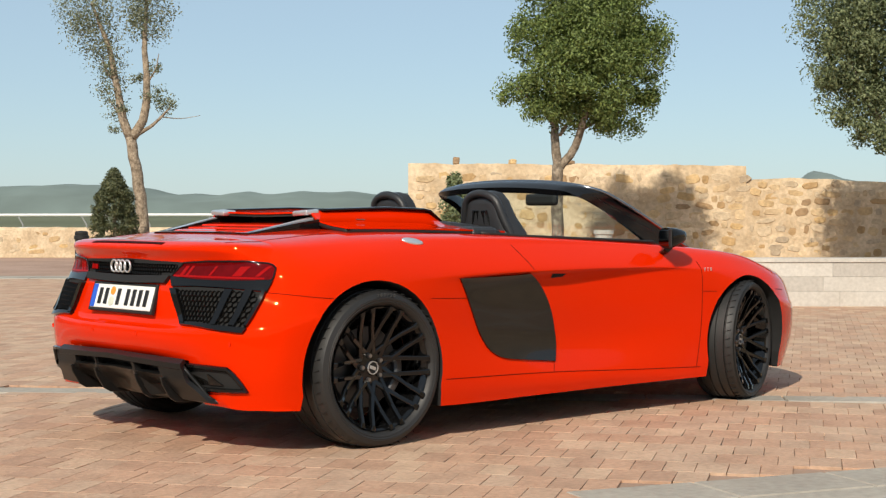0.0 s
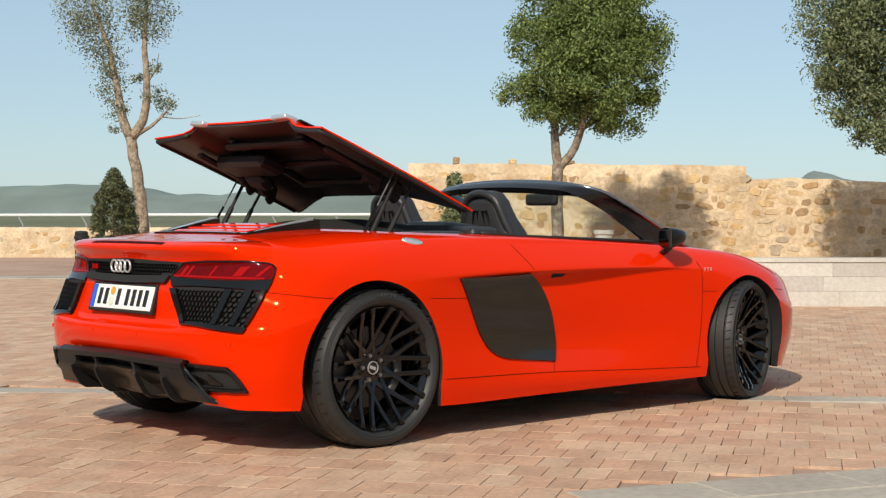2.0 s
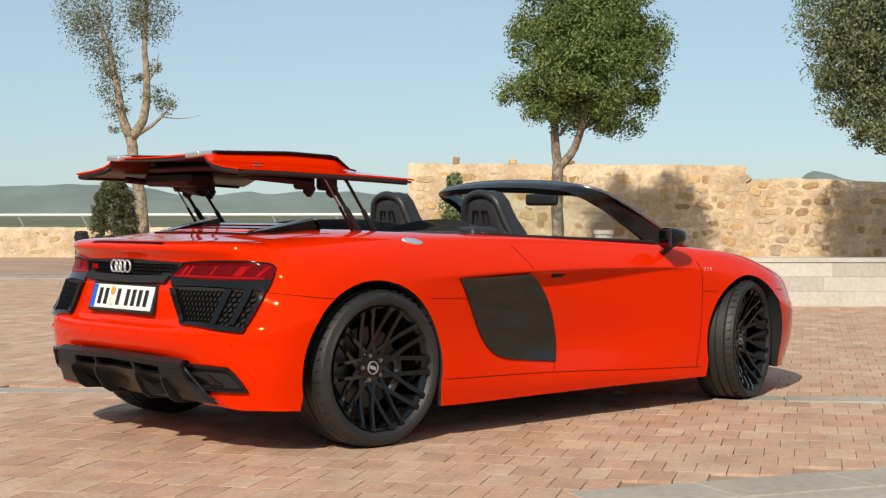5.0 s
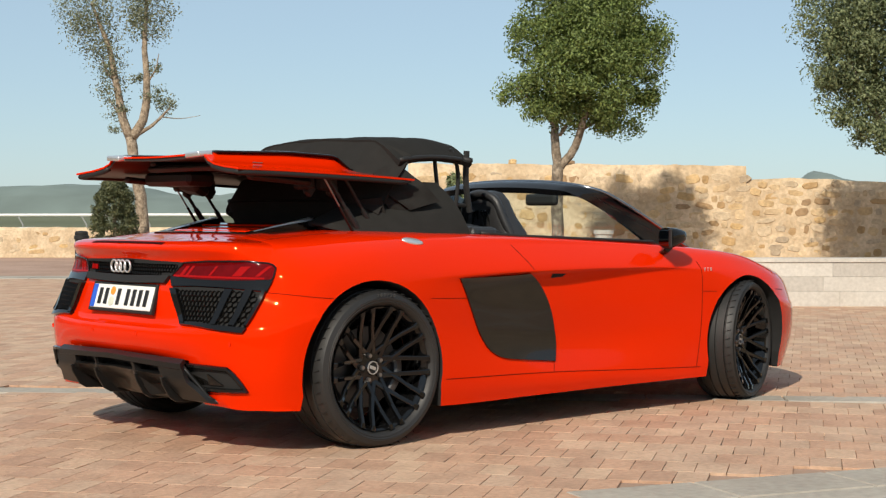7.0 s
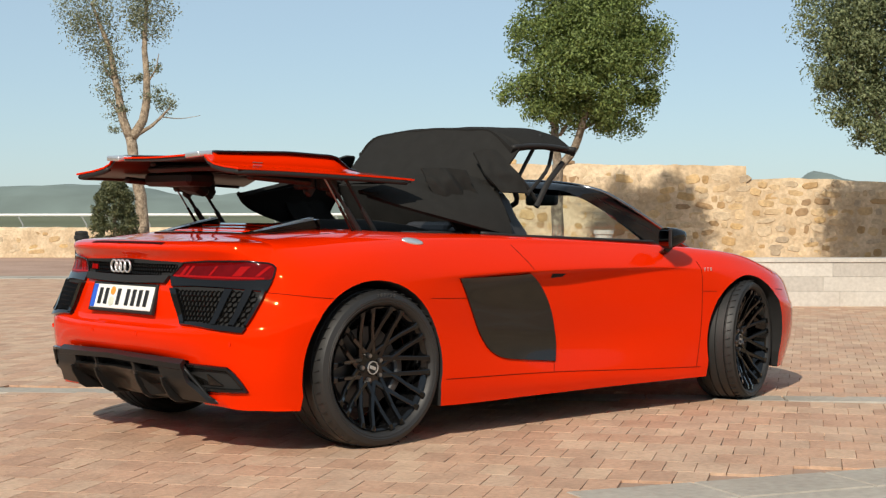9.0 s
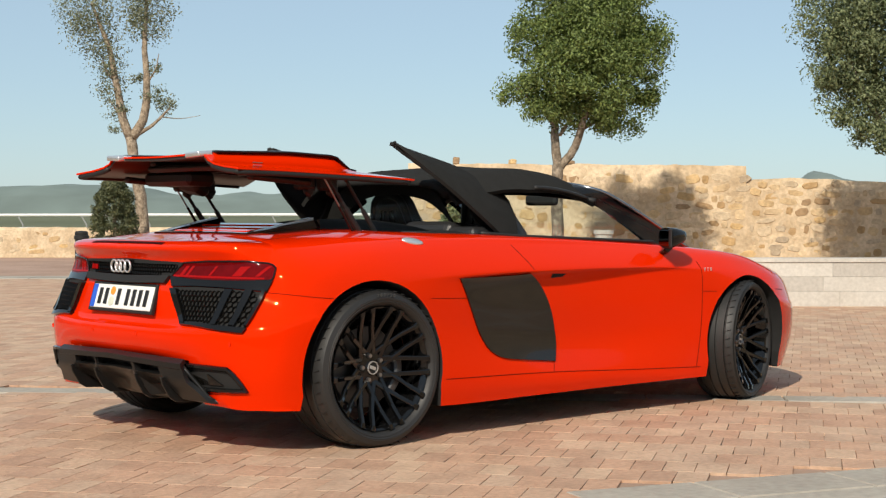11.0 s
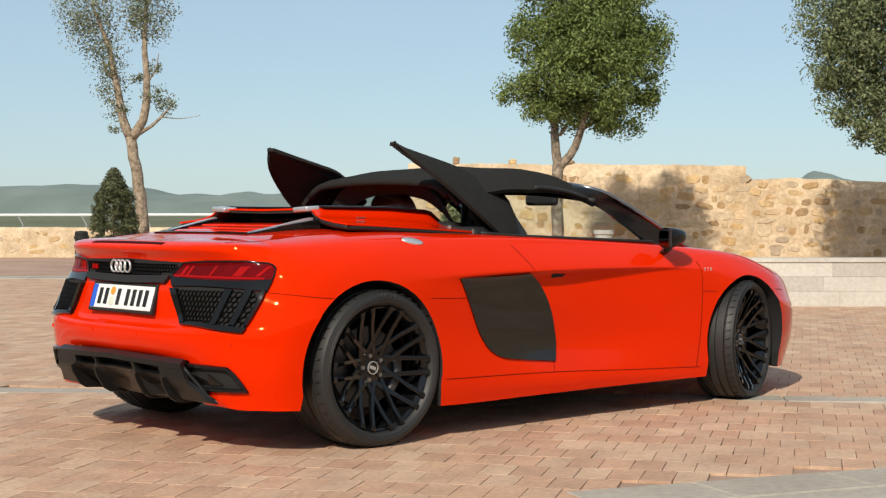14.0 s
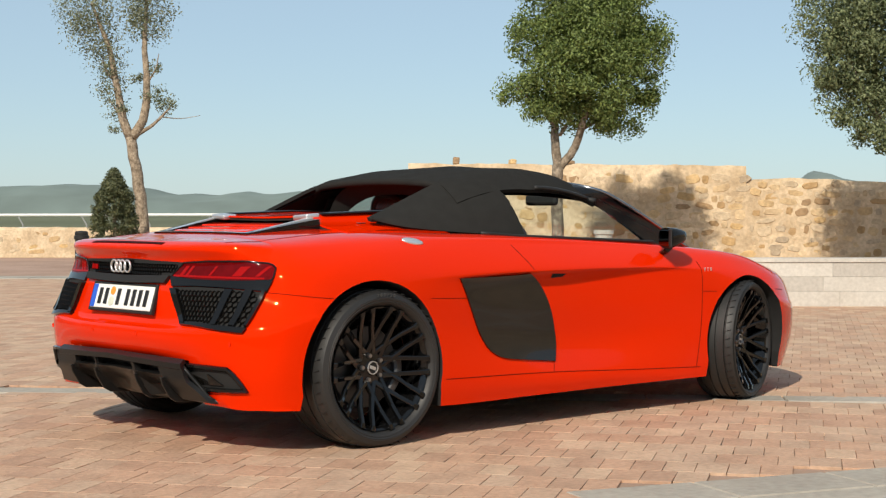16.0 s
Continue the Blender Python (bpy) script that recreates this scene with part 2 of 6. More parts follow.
def hills():
    # last entry: woods colour, lightened and blued to paint the distance haze
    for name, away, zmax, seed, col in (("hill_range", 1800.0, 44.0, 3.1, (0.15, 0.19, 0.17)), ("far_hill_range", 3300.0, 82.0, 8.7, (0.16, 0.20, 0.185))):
        xs = np.linspace(-900, 900, 240) * away / 1800
        verts, faces = [], []
        for i, x in enumerate(xs):
            px = x / away
            h = zmax * (0.66 + 0.30 * noise.noise((px * 9 + seed, seed, 0)) + 0.16 * noise.noise((px * 38, seed, 2)))
            if away > 3000:
                h = zmax * max(0.05, 1.02 * math.exp(-((px - 0.254) / 0.017) ** 2) + 0.90 * math.exp(-((px - 0.283) / 0.022) ** 2))
            else:
                h += zmax * 0.16 * min(1.0, max(0.0, (-px - 0.13) / 0.10))
            h = max(h, 2.0)
            for f, d in ((0.0, 0.0), (0.55, 60.0), (0.9, 150.0), (1.0, 260.0), (0.7, 420.0)):
                v = there(x, away + d, -1 + (h + 1.5) * f + 2.0 * f * noise.noise((px * 60, d, seed)))
                verts.append(v)
        for i in range(len(xs) - 1):
            for k in range(4):
                a = i * 5 + k
                faces.append((a, a + 5, a + 6, a + 1))
        m = varied(name + "_hazed_woods", [col, tuple(c * 1.35 for c in col)], size=0.02, bump=0.0, mottle=0.25, patch=0.006, per_object=False)
        tagged(grid_part(name, verts, faces, m), "low wooded hills, blue-green haze put into their colour", "hills", kind="structure")


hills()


def bush_leaves(spots, count, size, rng):
    """Small leaves, two triangles each, round the given clump centres."""
    verts, faces = [], []
    for c, r in spots:
        for _ in range(count):
            d = Vector((rng.gauss(0, 1), rng.gauss(0, 1), rng.gauss(0, 0.8)))
            d = d.normalized() * r * (rng.random() ** 0.45)
            p = Vector(c) + d
            n = (d.normalized() + Vector((rng.gauss(0, 0.6), rng.gauss(0, 0.6), rng.gauss(0, 0.6)))).normalized()
            a = n.orthogonal().normalized()
            a.rotate(Matrix.Rotation(rng.random() * 6.283, 3, n))
            b = n.cross(a)
            s = size * (0.6 + 0.8 * rng.random())
            w = s * (0.38 + 0.2 * rng.random())
            i = len(verts)
            verts += [p - a * s, p + b * w - n * w * 0.25, p + a * s, p - b * w - n * w * 0.25]
            faces += [(i, i + 1, i + 2), (i, i + 2, i + 3)]
    return verts, faces


def leaf_material(name, dark, light):
    m, nt, b = nodes_of(name)
    geo, ramp = nt.nodes.new("ShaderNodeNewGeometry"), nt.nodes.new("ShaderNodeValToRGB")
    ramp.color_ramp.elements[0].color, ramp.color_ramp.elements[1].color = (*dark, 1), (*light, 1)
    nt.links.new(geo.outputs["Random Per Island"], ramp.inputs[0])
    nt.links.new(ramp.outputs[0], b.inputs["Base Color"])
    b.inputs["Roughness"].default_value = 0.55
    tl, mx = nt.nodes.new("ShaderNodeBsdfTranslucent"), nt.nodes.new("ShaderNodeMixShader")
    nt.links.new(ramp.outputs[0], tl.inputs[0])
    mx.inputs[0].default_value = 0.25
    nt.links.new(b.outputs[0], mx.inputs[1])
    nt.links.new(tl.outputs[0], mx.inputs[2])
    nt.links.new(mx.outputs[0], nt.nodes["Material Output"].inputs[0])
    return m


OAK_LEAF = leaf_material("oak_leaves", (0.060, 0.095, 0.022), (0.235, 0.30, 0.080))
OLIVE_LEAF = leaf_material("olive_leaves", (0.062, 0.088, 0.034), (0.28, 0.32, 0.155))
GREY_LEAF = leaf_material("dusty_leaves", (0.085, 0.105, 0.055), (0.29, 0.30, 0.18))
CYPRESS = leaf_material("cypress_leaves", (0.045, 0.060, 0.025), (0.15, 0.155, 0.065))


def tree(name, label, base, limbs, spots, count, size, leaf, seed, category="tree", bark=None):
    """A tree: limbs are (knots, first radius, last radius); spots are clump centres with radii."""
    rng = random.Random(seed)
    t = empty(name, label, category, at=base)
    bm = bmesh.new()
    for knots, r0, r1 in limbs:
        line = smooth_line(knots, 14)
        for i in range(1, 13):
            line[i] += [rng.gauss(0, r0 * 0.055) for _ in range(3)]
        tube(bm, line, [r0 + (r1 - r0) * i / 13 for i in range(14)], 9, up=(0.8, -0.6, 0.05))
    part("trunk", bm, bark or BARK, t, smooth=True)
    verts, faces = bush_leaves(spots, count, size, rng)
    grid_part("crown", verts, faces, leaf, t, smooth=False)
    return t


def local(px, z, away, depth=0.0):
    """Offset across and up, for growing limbs in the plane that faces the square."""
    return SIDE * px + Vector((0, 0, z)) + FWD * depth


def crown_spots(rng, blobs, n):
    """Clumps spread over the skins of a few large lobes: (across, up, depth, radius)."""
    out = []
    total = sum(b[3] ** 2 for b in blobs)
    for x, z, d, r in blobs:
        for _ in range(max(3, int(n * r * r / total))):
            v = Vector((rng.gauss(0, 1), rng.gauss(0, 1), rng.gauss(0, 1))).normalized() * r * (0.5 + 0.5 * rng.random() ** 0.5)
            out.append((local(x + v.x, z + v.z * 0.9, 0, d + v.y), (0.15 + 0.15 * rng.random()) * min(1.0, r / 0.42)))
    return out


def oak():
    rng = random.Random(5)
    limbs = [([local(0.02, 0, 0), local(0.0, 0.55, 0), local(-0.03, 1.25, 0), local(-0.02, 1.57, 0)], 0.080, 0.064),
             ([local(-0.02, 1.5, 0), local(-0.045, 1.80, 0), local(-0.06, 2.10, 0, 0.1), local(-0.22, 2.8, 0, 0.15)], 0.058, 0.025),
             ([local(-0.02, 1.52, 0), local(0.15, 1.72, 0), local(0.24, 1.98, 0, -0.1), local(0.42, 2.8, 0, -0.1)], 0.052, 0.025),
             ([local(-0.08, 2.05, 0), local(-0.30, 2.3, 0), local(-0.5, 2.45, 0)], 0.026, 0.010),
             ([local(0.2, 1.95, 0), local(0.5, 2.1, 0), local(0.75, 2.2, 0)], 0.026, 0.010),
             ([local(0.0, 1.9, 0), local(0.12, 2.1, 0), local(0.15, 2.4, 0)], 0.022, 0.010),
             ([local(-0.2, 2.7, 0), local(0.0, 3.3, 0), local(0.2, 3.9, 0)], 0.026, 0.010)]
    blobs = [(-0.40, 2.38, 0, 0.29), (-0.12, 2.26, -0.2, 0.27), (0.16, 2.24, 0.1, 0.29), (0.48, 2.12, -0.1, 0.26), (0.74, 2.16, 0, 0.29), (0.98, 2.45, 0, 0.24), (0.50, 2.50, -0.35, 0.40), (0.05, 2.66, -0.3, 0.38), (0.90, 2.80, -0.1, 0.34), (0.40, 2.75, 0.4, 0.42),
             (-0.30, 2.98, 0, 0.29), (0.08, 3.05, -0.2, 0.42), (0.60, 3.05, -0.3, 0.42), (1.0, 3.12, 0, 0.28), (-0.18, 3.38, 0, 0.34), (0.30, 3.45, -0.1, 0.45), (0.80, 3.50, 0, 0.42), (0.40, 3.15, 0.5, 0.42), (0.05, 3.85, 0, 0.30), (0.65, 3.95, 0, 0.30)]
    tree("oak_tree", "oak with a forked trunk and dense green crown beside the wall", there(1.32, 17.6), limbs, crown_spots(rng, [(x * 0.93, z, d, r * 0.97) for x, z, d, r in blobs], 520), 190, 0.019, OAK_LEAF, 11, bark=DARK_BARK)
    blobs = [(-0.46, 3.10, 0, 0.34), (-0.50, 2.62, 0, 0.24), (-0.20, 2.80, 0, 0.42), (-0.22, 2.32, 0, 0.28), (0.06, 1.92, 0, 0.22), (-0.12, 2.10, 0, 0.20), (0.30, 2.15, 0, 0.40), (-0.36, 3.45, 0, 0.36), (0.45, 2.60, 0.2, 0.55), (0.40, 3.2, -0.2, 0.62), (0.10, 3.7, 0, 0.55), (0.95, 2.7, 0, 0.6), (0.9, 3.5, 0, 0.6), (0.2, 2.9, 0.5, 0.5)]
    limbs = [([local(0.5, 0, 0), local(0.5, 1.2, 0), local(0.4, 1.9, 0), local(0.35, 3.2, 0)], 0.13, 0.04),
             ([local(0.45, 1.7, 0), local(0.1, 2.2, 0), local(-0.2, 2.8, 0)], 0.06, 0.015),
             ([local(0.42, 1.9, 0), local(0.8, 2.5, 0), local(0.9, 3.2, 0)], 0.06, 0.015)]
    tree("olive_tree", "broad tree with dusty grey-green leaves by the low wall", there(4.86, 17.9), limbs, crown_spots(rng, blobs, 430), 170, 0.021, OLIVE_LEAF, 12, bark=DARK_BARK)
    limbs = [([local(0.12, 0, 0), local(0.11, 0.8, 0), local(0.06, 1.4, 0), local(-0.05, 2.0, 0), local(-0.13, 2.55, 0)], 0.135, 0.105),
             ([local(0.45, 2.95, 0), local(0.85, 2.92, 0, 0.1), local(1.25, 2.98, 0, 0.1)], 0.014, 0.004),
             ([local(-0.42, 3.6, 0), local(-0.62, 3.9, 0), local(-0.70, 4.2, 0)], 0.025, 0.008),
             ([local(0.19, 3.6, 0), local(0.38, 3.9, 0), local(0.44, 4.2, 0)], 0.025, 0.008),
             ([local(-0.12, 2.5, 0), local(-0.28, 2.9, 0), local(-0.40, 3.6, 0), local(-0.55, 4.3, 0), local(-0.9, 5.2, 0)], 0.10, 0.025),
             ([local(-0.12, 2.5, 0), local(0.08, 2.8, 0), local(0.2, 3.4, 0), local(0.17, 4.2, 0), local(0.2, 5.4, 0)], 0.10, 0.03),
             ([local(-0.06, 2.55, 0), local(0.33, 2.8, 0), local(0.68, 3.15, 0)], 0.05, 0.015),
             ([local(-0.2, 2.85, 0), local(-0.42, 3.1, 0), local(-0.55, 3.3, 0)], 0.03, 0.01)]
    blobs = [(-0.5, 3.6, 0, 0.26), (-0.62, 4.1, 0, 0.32), (-0.85, 4.6, 0, 0.42), (-0.95, 5.1, 0, 0.5), (-0.45, 3.15, 0, 0.22), (0.2, 4.75, 0, 0.36), (0.25, 5.1, 0, 0.45), (0.15, 5.5, 0, 0.4), (0.6, 3.15, 0, 0.2), (0.35, 3.4, 0, 0.2), (0.0, 3.75, 0, 0.15), (-0.4, 2.75, 0, 0.13), (0.35, 3.9, 0, 0.14)]
    spots = [(c, r * 1.5) for c, r in crown_spots(rng, blobs, 330)]
    tree("young_tree", "sparse young tree with a pale forked trunk and thin dusty leaves", there(-6.1, 31.0), limbs, spots, 34, 0.027, GREY_LEAF, 13)
    # clipped cypress and a small bush
    for nm, lab, at, h, w, n in (("cypress_bush", "dark clipped cypress bush before the far wall", there(-6.25, 29.5), 1.87, 0.40, 420), ("small_bush", "small dark bush growing in front of the stone wall", there(0.16, 20.2), 1.56, 0.20, 100)):
        rr = random.Random(n)
        spots = []
        for _ in range(n):
            u = rr.random() ** 0.8
            r = w * min(1.0, (1 - u) * 3.4 + 0.08) * (0.9 + 0.15 * math.sin(u * 5))
            a = rr.random() * 6.283
            q = (0.55 + 0.45 * rr.random() ** 0.5) * r
            spots.append(((math.cos(a) * q, math.sin(a) * q, 0.04 + u * (h - 0.1)), 0.10))
        tree(nm, lab, at, [([(0, 0, 0), (0.01, 0, h * 0.5), (0, 0, h * 0.8)], 0.05, 0.02)], spots, 55, 0.026, CYPRESS if n > 200 else OLIVE_LEAF, n, "bush")


oak()


def stone_wall(name, label, x0, x1, away, height, thick, lean, seed, stones=True, cell=(0.20, 0.118), proud=0.048, share=0.93):
    """Rubble wall: a mortar core with an uneven top, and stones set in its face."""
    rng = random.Random(seed)
    w = empty(name, label, "wall", kind="structure", at=there(x0, away))
    n = int((x1 - x0) / 0.12)
    verts, faces = [], []
    for i in range(n + 1):
        x = (x1 - x0) * i / n
        top = height(x / (x1 - x0)) + 0.025 * noise.noise((x * 2.3, seed, 0)) + 0.015 * noise.noise((x * 9, seed, 1))
        sh = lean * x
        for k, f in enumerate((0.0, 0.3, 0.6, 0.9, 1.0)):
            o = 0.014 * noise.noise((x * 3, f * 4, seed)) + 0.010 * noise.noise((x * 11, f * 13, seed))
            verts.append(SIDE * x + FWD * (sh + o + (0.03 if k == 4 else 0)) + Vector((0, 0, top * f)))
        for f in (1.0, 0.0):
            verts.append(SIDE * x + FWD * (sh + thick) + Vector((0, 0, top * f)))
    m = 7
    for i in range(n):
        for k in range(m - 1):
            faces.append((i * m + k, (i + 1) * m + k, (i + 1) * m + k + 1, i * m + k + 1))
    faces += [tuple(range(m - 1, -1, -1)), tuple(n * m + k for k in range(m))]
    grid_part("wall_core", verts, faces, MORTAR, w, smooth=False)
    if not stones:
        return w
    shapes = []
    for s in range(11):
        bm = bmesh.new()
        k = rng.randint(6, 9)
        turns = [(i + rng.uniform(-0.28, 0.28)) * 2 * math.pi / k for i in range(k)]
        edge = [(0.5 * math.copysign(abs(math.cos(a)) ** 0.62, math.cos(a)) * rng.uniform(0.84, 1.04), 0.5 * math.copysign(abs(math.sin(a)) ** 0.62, math.sin(a)) * rng.uniform(0.84, 1.04)) for a in turns]
        rings = [[bm.verts.new((x * f, y + rng.uniform(-0.03, 0.03), z * f)) for x, z in edge] for f, y in ((1.0, 0.5), (1.0, -0.36), (0.84, -0.5))]
        for a, b in zip(rings, rings[1:]):
            for i in range(k):
                bm.faces.new((a[i], a[(i + 1) % k], b[(i + 1) % k], b[i]))
        bm.faces.new(rings[-1])
        bmesh.ops.recalc_face_normals(bm, faces=bm.faces)
        me = bpy.data.meshes.new("stone")
        bm.to_mesh(me)
        bm.free()
        me.materials.append(STONE)
        shapes.append(me)
    z, made = (0.40 if height(0) > 1 else 0.10), 0
    turn = Matrix(((SIDE.x, FWD.x, 0), (SIDE.y, FWD.y, 0), (0, 0, 1))).to_4x4()
    while z < 2.0:
        ch = cell[1] * rng.uniform(0.75, 1.3)
        x = rng.uniform(0, 0.2)
        while x < x1 - x0 - 0.1:
            cw = cell[0] * rng.choice((0.4, 0.55, 0.7, 0.9, 1.1, 1.3, 1.6))
            xm = x + cw / 2
            if z + ch / 2 < height(xm / (x1 - x0)) - 0.07 and rng.random() < share and made < 300:
                ob = new("stone", shapes[rng.randrange(11)])
                ob.parent = w
                big = rng.random()
                ob.matrix_basis = Matrix.Translation(SIDE * xm + FWD * (lean * xm + proud) + Vector((0, 0, z + ch / 2 + rng.uniform(-0.03, 0.03)))) @ turn @ pose(0, 0, 0, 0, rng.uniform(-14, 14), 0) @ Matrix.Diagonal((cw * 0.95, 0.098 + 0.018 * big, ch * rng.uniform(0.7, 1.05), 1))
                made += 1
            x += cw
        z += ch
    return w


def walls():
    stone_wall("wall_north", "old rubble wall of warm sandstone with lime mortar", -0.47, 4.1, 21.0, lambda u: 1.70 - 0.03 * u, 0.5, 0.0, 4)
    stone_wall("wall_north_low", "lower worn stretch of the sandstone rubble wall", 4.1, 7.6, 21.0, lambda u: 1.475 + 0.02 * math.sin(u * 9), 0.5, 0.0, 9)
    stone_wall("wall_far", "low rubble wall at the far edge of the square", -13.5, -2.0, 36.0, lambda u: 0.70, 0.4, 0.0, 2, cell=(0.30, 0.14), proud=0.052, share=0.72)
    # unseen plain walls added round the square for warm reflections on the car
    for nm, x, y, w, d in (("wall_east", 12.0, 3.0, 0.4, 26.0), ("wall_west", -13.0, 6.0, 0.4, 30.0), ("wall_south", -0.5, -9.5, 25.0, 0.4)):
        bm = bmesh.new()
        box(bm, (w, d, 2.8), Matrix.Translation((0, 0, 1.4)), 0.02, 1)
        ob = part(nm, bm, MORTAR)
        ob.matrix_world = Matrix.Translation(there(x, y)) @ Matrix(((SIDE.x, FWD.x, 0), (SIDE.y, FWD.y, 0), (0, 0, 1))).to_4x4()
        tagged(ob, "unseen plain wall of warm sandstone colour, added for reflections", "wall", kind="structure")
    # loose stones on the wall's top
    for x, h, wd in ((0.18, 0.10, 0.07), (0.95, 0.07, 0.10), (1.73, 0.05, 0.14)):
        bm = bmesh.new()
        box(bm, (wd, 0.09, h), None, 0.015)
        ob = part("loose_stone", bm, STONE)
        ob.matrix_world = Matrix.Translation(there(x, 21.25, 1.69 + h / 2)) @ pose(0, 0, 0, 4, 5, 48 + 20 * x)
        tagged(ob, "rough sandstone block lying on the wall top", "stone", "stones on the wall")
    # low wall of pale concrete blocks
    w = empty("wall_low", "low wall of pale concrete blocks with a cap", "wall", kind="structure", at=there(1.2, 17.0))
    turn = Matrix(((SIDE.x, FWD.x, 0), (SIDE.y, FWD.y, 0), (0, 0, 1))).to_4x4()
    rng = random.Random(3)
    for name, zz, hh, off, ln in (("block", 0.0, 0.163, 0.0, 1.1), ("block", 0.168, 0.155, 0.35, 1.1), ("block", 0.328, 0.155, 0.0, 1.1), ("cap_stone", 0.487, 0.04, -0.02, 1.4)):
        x = -rng.random() * 0.6
        while x < 9:
            bm = bmesh.new()
            box(bm, (ln - 0.002, 0.34 if name == "block" else 0.37, hh + 0.003), None, 0.002)
            ob = part(name, bm, CONCRETE, w)
            ob.matrix_basis = Matrix.Translation(SIDE * (x + ln / 2) + FWD * 0.2 + Vector((0, 0, zz + hh / 2))) @ turn
            x += ln
    # far rail on thin posts
    r = empty("fence", "white rail on thin posts beyond the far wall", "fence", at=there(-16, 44))
    bm = bmesh.new()
    tube(bm, [SIDE * 0 + Vector((0, 0, 0.97)), SIDE * 24 + Vector((0, 0, 1.01))], 0.042, 8)
    part("rail", bm, plain("white_rail", (0.75, 0.73, 0.68), rough=0.5, grain=0.1, size=5), r)
    for i in range(13):
        bm = bmesh.new()
        tube(bm, [SIDE * (i * 1.8 + 0.5) + Vector((0, 0, 0)), SIDE * (i * 1.8 + 0.5) + Vector((0, 0, 0.7)), SIDE * (i * 1.8 + 0.35) + Vector((0, 0, 0.97))], 0.025, 6)
        part("post", bm, plain("grey_post", (0.3, 0.3, 0.28)) if i == 0 else bpy.data.materials["grey_post"], r)
    # bollard
    b = empty("bollard", "black cast bollard with a ring collar on the paving", "bollard", at=there(-5.82, 25.0))
    prof = [(0.0, 0.0), (0.14, 0.0), (0.14, 0.05), (0.105, 0.08), (0.105, 0.60), (0.122, 0.61), (0.122, 0.66), (0.105, 0.67), (0.108, 0.71), (0.09, 0.735), (0.0, 0.745)]
    bm = bmesh.new()
    revolve(bm, prof, 28)
    part("post", bm, BLACK_MATT, b, smooth=False)
    # grey pot behind the car
    b = empty("planter_pot", "grey round pot standing on the low wall", "pot", at=there(1.78, 17.2, 0.527))
    bm = bmesh.new()
    revolve(bm, [(0, 0), (0.080, 0), (0.098, 0.26), (0.112, 0.265), (0.112, 0.31), (0.097, 0.31), (0.09, 0.24), (0, 0.24)], 24)
    part("pot", bm, CONCRETE, b)
    # low white trailer beyond the far wall
    b = empty("trailer", "long low white trailer parked beyond the far wall", "trailer", at=there(-12.9, 48))
    bm = bmesh.new()
    box(bm, (0.9, 1.0, 0.30), Matrix.Translation((0, 0, 0.45)) @ turn, 0.05)
    part("body", bm, WHITE, b)
    for s in (-0.3, 0.3):
        bm = bmesh.new()
        revolve(bm, [(0, -0.06), (0.25, -0.06), (0.3, -0.03), (0.3, 0.03), (0.25, 0.06), (0, 0.06)], 20)
        ob = part("wheel", bm, RUBBER, b)
        ob.matrix_basis = Matrix.Translation(SIDE * s + Vector((0, 0, 0.3)) - FWD * 0.45) @ turn @ pose(0, 0, 0, 90)


def revolve(bm, prof, n):
    """Turns a profile of (radius, height) round the z axis."""
    rings = []
    for r, z in prof:
        if r < 1e-6:
            rings.append([bm.verts.new((0, 0, z))])
        else:
            rings.append([bm.verts.new((r * math.cos(k * 2 * math.pi / n), r * math.sin(k * 2 * math.pi / n), z)) for k in range(n)])
    for a, b in zip(rings, rings[1:]):
        for k in range(n):
            k2 = (k + 1) % n
            if len(a) == 1 and len(b) == 1:
                continue
            if len(a) == 1:
                bm.faces.new((a[0], b[k2], b[k]))
            elif len(b) == 1:
                bm.faces.new((a[k], a[k2], b[0]))
            else:
                bm.faces.new((a[k], a[k2], b[k2], b[k]))
    bmesh.ops.recalc_face_normals(bm, faces=bm.faces)


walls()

# ---- the car: x forward from the rear axle, y to its left ----
PLAN_X = [-0.758, -0.742, -0.688, -0.555, -0.36, 0.0, 0.45, 1.05, 1.6, 2.2, 2.65, 3.02, 3.36, 3.58, 3.66]
PLAN_Y = [0.0, 0.36, 0.68, 0.885, 0.955, 0.972, 0.962, 0.935, 0.925, 0.94, 0.955, 0.905, 0.71, 0.36, 0.0]
